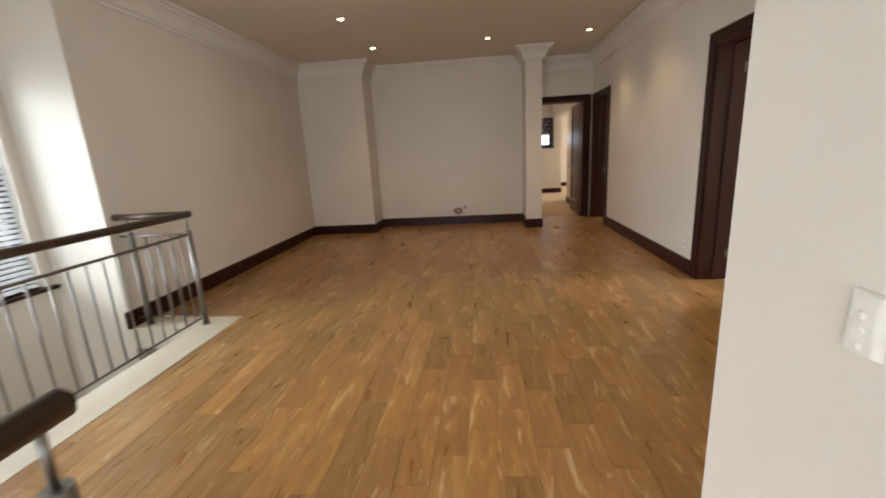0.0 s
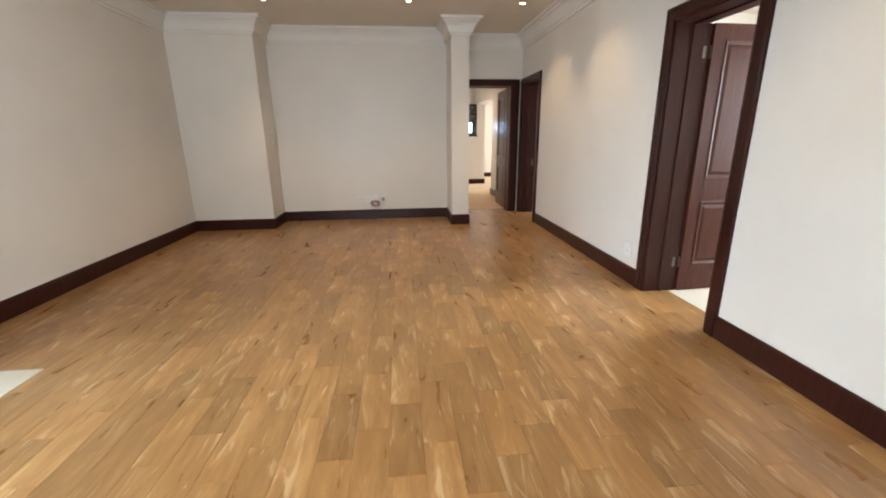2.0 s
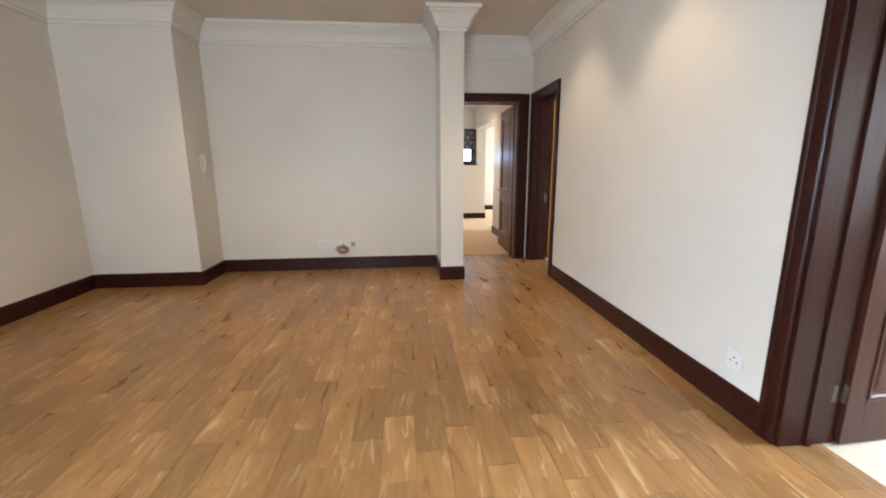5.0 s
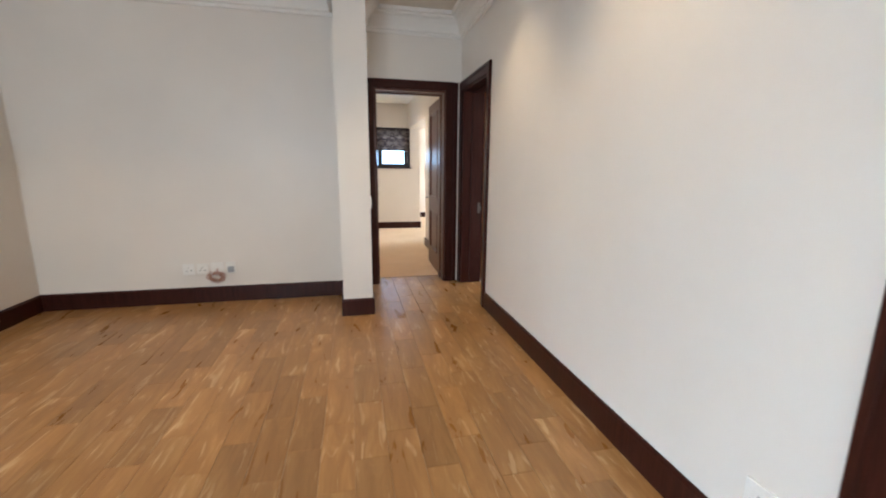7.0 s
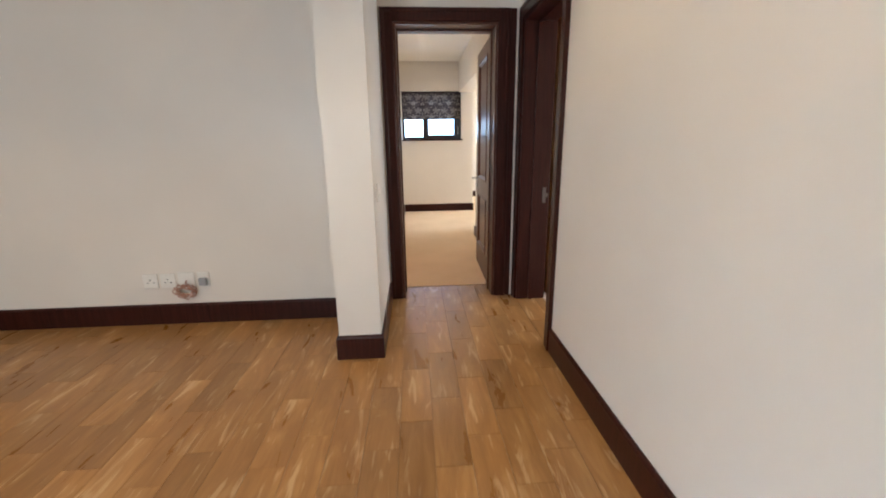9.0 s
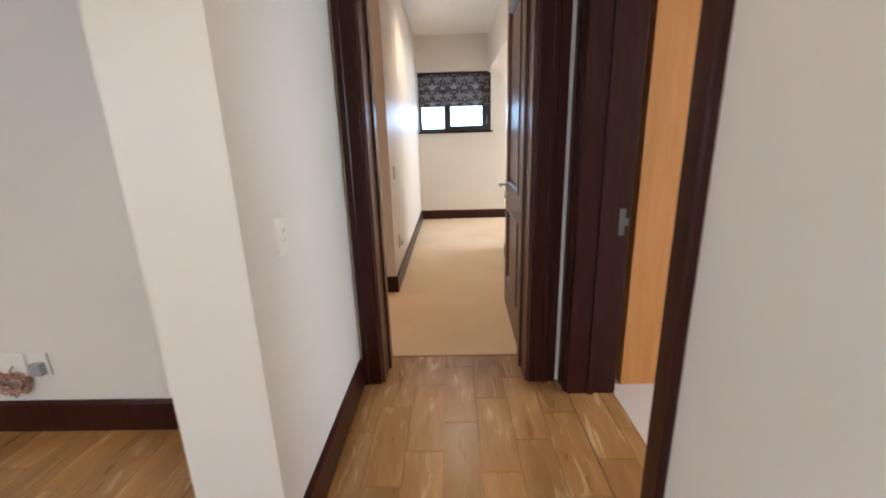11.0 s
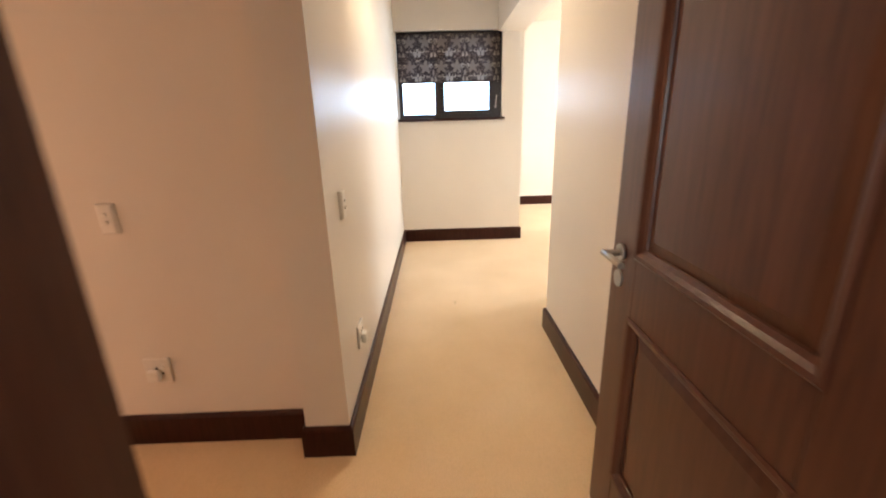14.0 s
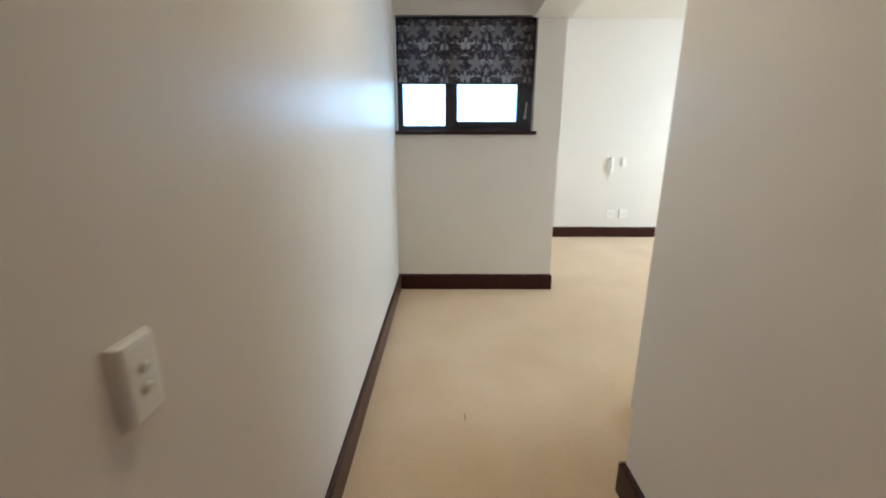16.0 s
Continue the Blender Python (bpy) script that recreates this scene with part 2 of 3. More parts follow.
DARK = stained_wood("dark_mahogany", (0.020, 0.0048, 0.0036), (0.050, 0.0130, 0.0090), 0.30, coat=0.05, spec=0.18)
# DARK made lighter and browner: the light on door 3 sits in its colour
LIT_BROWN = stained_wood("lit_mahogany", (0.052, 0.0175, 0.0108), (0.104, 0.039, 0.0235), 0.34, coat=0.10, spec=0.28)
RED = stained_wood("red_mahogany", (0.036, 0.0095, 0.0060), (0.072, 0.0205, 0.0125), 0.40, coat=0.04, spec=0.18)
MAPLE = stained_wood("honey_maple", (0.49, 0.200, 0.054), (0.60, 0.268, 0.084), 0.42, (9, 9, 0.9))
RAILWOOD = stained_wood("handrail_wood", (0.035, 0.020, 0.015), (0.085, 0.050, 0.036), 0.28, (20, 2, 20))
PLANK = plank_material()
GROUT = plain("plank_joint", (0.29, 0.165, 0.080), 0.8)
BEIGE = carpet("beige_carpet", (0.75, 0.54, 0.325), (0.83, 0.62, 0.40))
PALE_CARPET = carpet("pale_carpet", (0.60, 0.50, 0.44), (0.70, 0.60, 0.53))
STONE = plain("cream_stone", (0.62, 0.56, 0.46), 0.35)
STEEL = plain("brushed_steel", (0.40, 0.39, 0.38), 0.36, 1.0)
RAIL_STEEL = plain("satin_rail_steel", (0.27, 0.265, 0.26), 0.38, 1.0)
DULL_STEEL = plain("dull_steel", (0.17, 0.155, 0.145), 0.5, 1.0)
PLASTIC = plain("white_plastic", (0.80, 0.775, 0.73), 0.32)
HOLE = plain("socket_hole", (0.02, 0.02, 0.02), 0.6)
GREY = plain("grey_plastic", (0.32, 0.33, 0.35), 0.45)
COPPER = plain("copper_flex", (0.42, 0.22, 0.16), 0.4)
FRAME = plain("dark_window_frame", (0.030, 0.024, 0.026), 0.35)
SLAT = plain("white_slat", (0.78, 0.80, 0.83), 0.4)
DAMASK = damask()
GLASS = glass_material()
SUN_BLOCK = plain("sun_block_pane", (0.80, 0.86, 0.90), 0.6)
BULB = glow("lamp_bulb", (1.0, 0.86, 0.66), 30)


# ---- mesh helpers ----
def cube(bm, a, b, bevel=0.0, mat=None):
    lo, hi = Vector(map(min, a, b)), Vector(map(max, a, b))
    made = bmesh.ops.create_cube(bm, size=1.0)["verts"]
    for v in made:
        v.co = Vector((lo[i] + (v.co[i] + 0.5) * (hi[i] - lo[i]) for i in range(3)))
    if bevel:
        edges = list({e for v in made for e in v.link_edges})
        res = bmesh.ops.bevel(bm, geom=edges, offset=bevel, segments=2, affect="EDGES", profile=0.5)
        made = list({v for f in res["faces"] for v in f.verts} | {v for v in made if v.is_valid})
    if mat is not None:
        bmesh.ops.transform(bm, matrix=mat, verts=made)
    return made


def rod(bm, a, b, r, sides=12, r2=None):
    a, b = Vector(a), Vector(b)
    made = bmesh.ops.create_cone(bm, cap_ends=True, segments=sides, radius1=r, radius2=r if r2 is None else r2, depth=(b - a).length)["verts"]
    turn = (b - a).to_track_quat("Z", "Y").to_matrix().to_4x4()
    bmesh.ops.transform(bm, matrix=Matrix.Translation((a + b) / 2) @ turn, verts=made)
    return made


def sweep(bm, path, profile, m=None, closed=False):
    """A profile of (distance to the left of the path, height) drawn along a flat path with mitred corners."""
    pts = [Vector(p) for p in path]
    n = len(pts)
    rings = []
    for i, p in enumerate(pts):
        before = (p - pts[i - 1]).normalized() if (i > 0 or closed) else None
        after = (pts[(i + 1) % n] - p).normalized() if (i < n - 1 or closed) else None
        before, after = before or after, after or before
        n1, n2 = Vector((-before.y, before.x)), Vector((-after.y, after.x))
        off = (n1 + n2) / (1 + n1.dot(n2))
        rings.append([bm.verts.new((p.x + off.x * d, p.y + off.y * d, h)) for d, h in profile])
    k = len(profile)
    for i in range(n if closed else n - 1):
        a, b = rings[i], rings[(i + 1) % n]
        for j in range(k):
            bm.faces.new((a[j], b[j], b[(j + 1) % k], a[(j + 1) % k]))
    if not closed:
        bm.faces.new(rings[0])
        bm.faces.new(list(reversed(rings[-1])))
    if m is not None:
        bmesh.ops.transform(bm, matrix=m, verts=[v for r in rings for v in r])
    bmesh.ops.recalc_face_normals(bm, faces=bm.faces)


def link(name, bm, mat, smooth=False):
    me = bpy.data.meshes.new(name)
    bmesh.ops.recalc_face_normals(bm, faces=bm.faces)
    bm.to_mesh(me)
    bm.free()
    me.materials.append(mat)
    if smooth:
        for p in me.polygons:
            p.use_smooth = len(p.vertices) < 8
    return new(name, me)


def part(name, bm, mat, parent, label="", smooth=False):
    ob = link(name, bm, mat, smooth)
    ob.parent = parent
    if label:
        ob["label"] = label
    return ob


def structure(name, bm, mat, label, category):
    return tagged(link(name, bm, mat), label, category, kind="structure")


def empty(name, m, label, category, group="", kind=""):
    ob = new(name)
    ob.matrix_basis = m
    return tagged(ob, label, category, group, kind)


def boxes(name, mat, label, category, *pairs):
    bm = bmesh.new()
    for a, b in pairs:
        cube(bm, a, b)
    return structure(name, bm, mat, label, category)


# ---- walls ----
CREAM = "smooth cream painted plaster wall with soft sheen"
LOW = -2.8
XL, XR, Y3, XH0, XH1 = -2.99, 2.51, 8.935, 1.395, 2.52
YE, YF = 13.735, 15.885
D1 = (3.81, 4.64)
D2 = (7.95, 8.82)
D3 = (1.49, 2.32)
DTOP = 2.29
XS = -3.63
SW = (0.9, 3.45, 0.46, 2.30)

boxes("wall_west", WALL, CREAM, "wall", ((-3.88, 3.56, LOW), (XL, 8.85, CEIL)))
boxes("wall_stairwell", WALL, "cream stairwell wall lit by a blinded window", "wall",
      ((-3.88, -3.2, LOW), (XS, SW[0], CEIL)), ((-3.88, SW[1], LOW), (XS, 3.56, CEIL)),
      ((-3.88, SW[0], LOW), (XS, SW[1], SW[2])), ((-3.88, SW[0], SW[3]), (XS, SW[1], CEIL)))
boxes("wall_pier", WALL, "cream plastered pier at the end of the room", "wall", ((XL, 7.96, 0), (-1.78, 8.85, CEIL)))
boxes("wall_recess", WALL, "cream recessed wall with a row of sockets", "wall", ((-1.78, 8.575, 0), (1.10, 8.85, CEIL)))
boxes("wall_nib", WALL, "cream nib wall beside the passage", "wall", ((1.10, 7.88, 0), (1.375, Y3, CEIL)))
boxes("wall_north", WALL, "cream wall round the passage doorway", "wall",
      ((1.10, Y3, 0), (D3[0], 9.215, CEIL)), ((D3[1], Y3, 0), (XR, 9.215, CEIL)), ((D3[0], Y3, DTOP), (D3[1], 9.215, CEIL)))
boxes("wall_east", WALL, "long cream wall with two dark doorways", "wall",
      ((XR, 1.26, 0), (2.79, D1[0], CEIL)), ((XR, D1[1], 0), (2.79, 6.6, CEIL)), ((XR, 6.6, 0), (2.75, D2[0], CEIL)), ((XR, D2[1], 0), (2.75, 9.215, CEIL)),
      ((XR, D1[0], DTOP), (2.79, D1[1], CEIL)), ((XR, D2[0], DTOP), (2.75, D2[1], CEIL)))
boxes("wall_south", WALL, CREAM, "wall", ((0.99, 1.26, 0), (XR, 1.51, CEIL)))
boxes("wall_corridor", WALL, "cream corridor wall with a light switch", "wall", ((0.99, -3.2, 0), (1.24, 1.26, CEIL)))
boxes("wall_landing", WALL, CREAM, "wall", ((-3.88, -3.45, LOW), (-2.4, -3.2, CEIL)), ((0.4, -3.45, LOW), (1.24, -3.2, CEIL)),
      ((-2.4, -3.45, LOW), (0.4, -3.2, 0.4)), ((-2.4, -3.45, 2.6), (0.4, -3.2, CEIL)))
boxes("wall_hall_west", WALL, "glossy cream hall wall with switch and socket", "wall", ((1.21, 10.357, 0), (XH0, YE, HALL_CEIL)))
boxes("wall_dressing", WALL, "cream wall in warm light", "wall", ((0.31, 10.475, 0), (1.21, 10.70, HALL_CEIL)))
# the low west opening is unseen, cut for the warm fill lamp
boxes("wall_dressing_back", WALL, CREAM, "wall", ((-2.4, 8.85, 0), (1.10, 9.10, HALL_CEIL)), ((-2.4, 10.4, 0), (-2.2, YE, HALL_CEIL)), ((-2.4, 9.10, 0), (-2.2, 9.5, HALL_CEIL)), ((-2.4, 9.5, 0), (-2.2, 10.4, 0.4)), ((-2.4, 9.5, 1.8), (-2.2, 10.4, HALL_CEIL)),
      ((-2.2, 13.5, 0), (-1.1, YE, HALL_CEIL)), ((0.5, 13.5, 0), (1.21, YE, HALL_CEIL)), ((-1.1, 13.5, 0), (0.5, YE, 0.75)), ((-1.1, 13.5, 2.25), (0.5, YE, HALL_CEIL)))
boxes("wall_hall_east", WALL, CREAM, "wall", ((XH1, 9.215, 0), (2.80, 11.43, HALL_CEIL)))
boxes("wall_hall_header", WALL, "cream beam over the opening to the bedroom", "wall", ((XH1, 11.43, 2.30), (2.80, YE, HALL_CEIL)))
W = (1.415, 2.565, 1.43, 2.32)
boxes("wall_hall_end", WALL, "cream end wall with a high window", "wall",
      ((1.145, YE, 0), (W[0], 13.985, HALL_CEIL)), ((W[1], YE, 0), (2.80, 13.985, HALL_CEIL)),
      ((W[0], YE, 0), (W[1], 13.985, W[2])), ((W[0], YE, W[3]), (W[1], 13.985, HALL_CEIL)))
boxes("wall_bedroom_west", WALL, CREAM, "wall", ((2.55, 13.985, 0), (2.80, YF, HALL_CEIL)))
boxes("wall_bedroom_north", WALL, "bright cream bedroom wall with a wall phone", "wall", ((2.55, YF, 0), (7.30, 16.1, HALL_CEIL)))
boxes("wall_bedroom_east", WALL, CREAM, "wall", ((7.05, 11.73, 0), (7.30, 12.8, HALL_CEIL)), ((7.05, 15.2, 0), (7.30, YF, HALL_CEIL)),
      ((7.05, 12.8, 0), (7.30, 15.2, 0.65)), ((7.05, 12.8, 2.35), (7.30, 15.2, HALL_CEIL)))
boxes("wall_bedroom_south", WALL, CREAM, "wall", ((2.80, 11.73, 0), (7.05, 11.98, HALL_CEIL)))
boxes("wall_second_east", WALL, CREAM, "wall", ((6.65, 6.75, 0), (6.90, 7.0, HALL_CEIL)), ((6.65, 9.0, 0), (6.90, 11.73, HALL_CEIL)),
      ((6.65, 7.0, 0), (6.90, 9.0, 0.75)), ((6.65, 7.0, 2.25), (6.90, 9.0, HALL_CEIL)))
boxes("wall_between_rooms", WALL, CREAM, "wall", ((2.79, 6.5, 0), (6.90, 6.6, HALL_CEIL)), ((2.75, 6.6, 0), (6.90, 6.75, HALL_CEIL)))
boxes("wall_bathroom", WALL, CREAM, "wall", ((2.79, 1.95, 0), (5.35, 2.2, HALL_CEIL)), ((5.1, 2.2, 0), (5.35, 3.3, HALL_CEIL)), ((5.1, 4.9, 0), (5.35, 6.5, HALL_CEIL)),
      ((5.1, 3.3, 0), (5.35, 4.9, 0.9)), ((5.1, 3.3, 2.3), (5.35, 4.9, HALL_CEIL)))
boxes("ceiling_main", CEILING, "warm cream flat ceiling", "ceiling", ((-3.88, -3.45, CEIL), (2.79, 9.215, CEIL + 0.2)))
boxes("ceiling_hall", LIT_CEILING, "plain white hall ceiling with its strong light in the colour", "ceiling", ((-2.4, 9.215, HALL_CEIL), (2.80, 16.1, HALL_CEIL + 0.2)),
      ((-2.4, 8.85, HALL_CEIL), (1.10, 9.215, HALL_CEIL + 0.2)))
boxes("ceiling_rooms", CEILING, "plain cream ceiling", "ceiling", ((2.80, 1.95, HALL_CEIL), (7.30, 16.1, HALL_CEIL + 0.2)))

# floors
boxes("floor_hall", BEIGE, "beige fitted carpet", "carpet", ((-2.4, 9.213, -0.2), (2.80, 13.985, 0.0)), ((2.80, 11.73, -0.2), (7.30, 16.1, 0.0)))
boxes("floor_second_bedroom", PALE_CARPET, "pale pinkish carpet", "carpet", ((2.755, 6.5, -0.2), (6.90, 11.73, 0.0)))
boxes("floor_bathroom", STONE, "pale cream tiled floor", "floor", ((2.755, 1.95, -0.2), (5.35, 6.5, 0.0)))
boxes("floor_stairwell", STONE, "cream stone floor below the stairs", "floor", ((-3.88, -3.45, LOW - 0.1), (1.2, 3.56, LOW)))
boxes("landing_edge", STONE, "cream stone edging along the stairwell", "edging",
      ((-2.36, 0.80, -0.2), (-2.045, 3.815, 0.004)), ((XL, 3.56, -0.2), (-2.36, 3.815, 0.004)), ((-2.045, 0.80, -0.2), (-0.40, 1.02, 0.004)), ((-0.66, -3.2, -0.2), (-0.40, 0.80, 0.004)))


# ---- skirting, cornice ----
SKIRT = [(0.0, 0.0), (0.018, 0.0), (0.018, 0.128), (0.013, 0.140), (0.006, 0.146), (0.0, 0.146)]
BASE = "dark mahogany skirting board"


def skirting(*path, extra=0.0):
    bm = bmesh.new()
    sweep(bm, path, [(d, z + extra if z else 0.0) for d, z in SKIRT])
    return structure("baseboard", bm, DARK, BASE, "baseboard")


skirting((XR, 1.51), (XR, D1[0] - 0.1), extra=0.02)
skirting((XR, D1[1] + 0.1), (XR, D2[0] - 0.1), extra=0.02)
skirting((1.375, Y3 - 0.024), (1.375, 7.88), (1.10, 7.88), (1.10, 8.575), (-1.78, 8.575), (-1.78, 7.96), (XL, 7.96), (XL, 3.56), (XL - 0.021, 3.56), extra=0.02)
skirting((XH1, 9.24), (XH1, 11.43), (2.80, 11.43))
skirting((7.05, YF), (2.80, YF), (2.80, YE), (XH0, YE), (XH0, 10.357), (1.21, 10.357), (1.21, 10.475), (0.31, 10.475), (0.31, 10.70))
skirting((6.65, 11.73), (3.40, 11.73))

_bm = bmesh.new()
COVE = [(0.0, CEIL - 0.235), (0.022, CEIL - 0.235), (0.026, CEIL - 0.205), (0.045, CEIL - 0.198), (0.052, CEIL - 0.165), (0.070, CEIL - 0.120),
        (0.100, CEIL - 0.080), (0.130, CEIL - 0.060), (0.134, CEIL - 0.042), (0.165, CEIL - 0.038), (0.170, CEIL - 0.002), (0.0, CEIL - 0.002)]
sweep(_bm, [(XR, 1.51), (XR, Y3), (1.375, Y3), (1.375, 7.88), (1.10, 7.88), (1.10, 8.575), (-1.78, 8.575), (-1.78, 7.96), (XL, 7.96), (XL, 3.56)], COVE)
structure("trim_cornice", _bm, CORNICE, "off-white stepped plaster cornice", "cornice")


# ---- doors ----
CASING = [(0.0, 0.0), (0.0, 0.014), (0.010, 0.020), (0.066, 0.020), (0.072, 0.027), (0.094, 0.027), (0.100, 0.021), (0.100, 0.0)]


def door_frame(name, m, width, depth, wood, label, lining=None):
    """A doorway with casing and lining: x along the wall from one jamb, y into the wall, z up."""
    d = empty(name, m, label, "door", kind="structure")
    lining = lining or wood
    for k in (0, 1):
        bm = bmesh.new()
        path = [(0, 0), (0, DTOP), (width, DTOP), (width, 0)]
        turn = Matrix(((1, 0, 0, 0), (0, 0, -1, 0), (0, 1, 0, 0), (0, 0, 0, 1)))
        if k:
            turn = Matrix.Translation((0, depth, 0)) @ Matrix(((1, 0, 0, 0), (0, 0, 1, 0), (0, 1, 0, 0), (0, 0, 0, 1)))
        sweep(bm, path, CASING, turn)
        part("casing", bm, wood, d)
    bm = bmesh.new()
    cube(bm, (0.0, -0.004, 0), (0.018, depth + 0.004, DTOP - 0.018))
    part("jamb", bm, lining, d)
    bm = bmesh.new()
    cube(bm, (width - 0.018, -0.004, 0), (width, depth + 0.004, DTOP - 0.018))
    part("jamb", bm, lining, d)
    bm = bmesh.new()
    cube(bm, (0, -0.004, DTOP - 0.018), (width, depth + 0.004, DTOP))
    part("head_jamb", bm, lining, d)
    bm = bmesh.new()
    s = depth - 0.110
    cube(bm, (0.018, s - 0.03, 0), (0.031, s, DTOP - 0.031))
    cube(bm, (width - 0.031, s - 0.03, 0), (width - 0.018, s, DTOP - 0.031))
    cube(bm, (0.018, s - 0.03, DTOP - 0.031), (width - 0.018, s, DTOP - 0.018))
    part("door_stop", bm, lining, d)
    return d


def door_leaf(door, m, width, wood, st=0.16, panels=((0.225, 0.835), (1.000, 2.143)), handles=True):
    """A two-panel leaf: hinge line at the origin, x towards the free edge, 42 mm thick along y."""
    th, h0, h1 = 0.042, 0.008, DTOP - 0.022
    bm = bmesh.new()
    cube(bm, (0, 0, h0), (st, th, h1), 0.003)
    cube(bm, (width - st, 0, h0), (width, th, h1), 0.003)
    for a, b in ((h0, panels[0][0]), (panels[0][1], panels[1][0]), (panels[1][1], h1)):
        cube(bm, (st, 0.0004, a), (width - st, th - 0.0004, b))
    leaf = part("leaf", bm, wood, door)
    leaf.matrix_basis = m
    for a, b in panels:
        bm = bmesh.new()
        cube(bm, (st, 0.016, a), (width - st, th - 0.016, b))
        for y0, y1 in ((0.016, 0.009), (th - 0.016, th - 0.009)):
            i = 0.030
            outer = [bm.verts.new((x, y0, z)) for x, z in ((st + 0.026, a + 0.026), (width - st - 0.026, a + 0.026), (width - st - 0.026, b - 0.026), (st + 0.026, b - 0.026))]
            inner = [bm.verts.new((x, y1, z)) for x, z in ((st + i + 0.026, a + i + 0.026), (width - st - i - 0.026, a + i + 0.026), (width - st - i - 0.026, b - i - 0.026), (st + i + 0.026, b - i - 0.026))]
            for j in range(4):
                bm.faces.new((outer[j], outer[(j + 1) % 4], inner[(j + 1) % 4], inner[j]))
            bm.faces.new(inner)
        part("panel", bm, wood, leaf)
        bm = bmesh.new()
        prof = [(-0.010, 0.0125), (-0.010, 0.016), (-0.004, 0.0195), (0.006, 0.018), (0.014, 0.008), (0.024, 0.003), (0.026, -0.003), (0.0, -0.003)]
        loop = [(st, a), (width - st, a), (width - st, b), (st, b)]
        sweep(bm, loop, prof, Matrix(((1, 0, 0, 0), (0, 0, -1, 0.0125), (0, 1, 0, 0), (0, 0, 0, 1))), True)
        sweep(bm, loop, prof, Matrix(((1, 0, 0, 0), (0, 0, 1, th - 0.0125), (0, 1, 0, 0), (0, 0, 0, 1))), True)
        part("moulding", bm, wood, leaf)
    for z in (0.28, 2.06):
        bm = bmesh.new()
        rod(bm, (-0.007, -0.004, z - 0.05), (-0.007, -0.004, z + 0.05), 0.007, 10)
        cube(bm, (-0.0025, 0.0, z - 0.05), (-0.0005, 0.034, z + 0.05))
        part("hinge", bm, STEEL, leaf, "satin steel butt hinge")
    if handles:
        for s, y in ((-1, 0.0), (1, th)):
            x = width - 0.062
            bm = bmesh.new()
            rod(bm, (x, y, 0.985), (x, y + s * 0.009, 0.985), 0.026, 24)
            rod(bm, (x, y, 0.985), (x, y + s * 0.055, 0.985), 0.0095, 14)
            rod(bm, (x + 0.008, y + s * 0.052, 0.985), (x - 0.118, y + s * 0.052, 0.985), 0.0095, 14)
            part("lever_handle", bm, STEEL, leaf, "satin steel lever handle on a round rose", True)
            bm = bmesh.new()
            rod(bm, (x, y, 0.905), (x, y + s * 0.007, 0.905), 0.026, 24)
            rod(bm, (x, y + s * 0.007, 0.908), (x, y + s * 0.0075, 0.908), 0.006, 10)
            part("escutcheon", bm, STEEL, leaf, "round steel keyhole plate")
        bm = bmesh.new()
        cube(bm, (width, 0.010, 0.86), (width + 0.0015, 0.032, 1.06))
        part("lock_plate", bm, STEEL, leaf)
    return leaf


# doorway to the tiled room: x runs along the wall towards the far jamb
m1 = Matrix(((0, 1, 0, XR), (1, 0, 0, D1[0]), (0, 0, 1, 0), (0, 0, 0, 1)))
door1 = door_frame("door_1", m1, D1[1] - D1[0], 0.28, DARK, "open red mahogany two-panel door in a dark casing")
door_leaf(door1, Matrix.Translation((D1[1] - D1[0] - 0.002, 0.309, 0)) @ pose(0, 0, 0, 0, 0, 87), 0.79, RED, 0.120, ((0.255, 0.832), (1.045, 2.140)))
# dark strip added to close the bright hinge gap, in place of its shadow
_bm = bmesh.new()
cube(_bm, (D1[1] - D1[0] - 0.018, 0.2845, 0), (D1[1] - D1[0] - 0.001, 0.3075, DTOP - 0.02))
part("rebate", _bm, DARK, door1)
m2 = Matrix(((0, 1, 0, XR), (1, 0, 0, D2[0]), (0, 0, 1, 0), (0, 0, 0, 1)))
door2 = door_frame("door_2", m2, D2[1] - D2[0], 0.24, DARK, "dark mahogany doorway to a second bedroom")
_bm = bmesh.new()
cube(_bm, (D2[1] - D2[0] - 0.0205, 0.193, 0.87), (D2[1] - D2[0] - 0.018, 0.221, 1.00))
cube(_bm, (D2[1] - D2[0] - 0.0225, 0.193, 0.917), (D2[1] - D2[0] - 0.0205, 0.238, 0.952))
part("strike_plate", _bm, DULL_STEEL, door2, "steel lock strike plate")
m3 = Matrix(((1, 0, 0, D3[0]), (0, 1, 0, Y3), (0, 0, 1, 0), (0, 0, 0, 1)))
# leaf and lining take the lightened copy, the casing stays DARK
door3 = door_frame("door_3", m3, D3[1] - D3[0], 0.28, DARK, "open dark mahogany two-panel door to the hall", LIT_BROWN)
door_leaf(door3, Matrix.Translation((2.356 - D3[0], 0.2905, 0)) @ pose(0, 0, 0, 0, 0, 88.6), 0.872, LIT_BROWN, 0.155, ((0.265, 0.808), (1.002, 2.140)))

for _d, _w in ((door1, D1[1] - D1[0]), (door3, D3[1] - D3[0])):
    for _z in (0.28, 2.06):
        _bm = bmesh.new()
        cube(_bm, (_w - 0.0200, 0.250, _z - 0.045), (_w - 0.018, 0.276, _z + 0.045))
        part("hinge_plate", _bm, DULL_STEEL, _d, "satin steel hinge plate")
boxes("trim_threshold", GROUT, "thin brown joint strip between planks and carpet", "threshold", ((D3[0] + 0.018, 9.208, -0.01), (D3[1] - 0.018, 9.218, 0.003)))
_bm = bmesh.new()
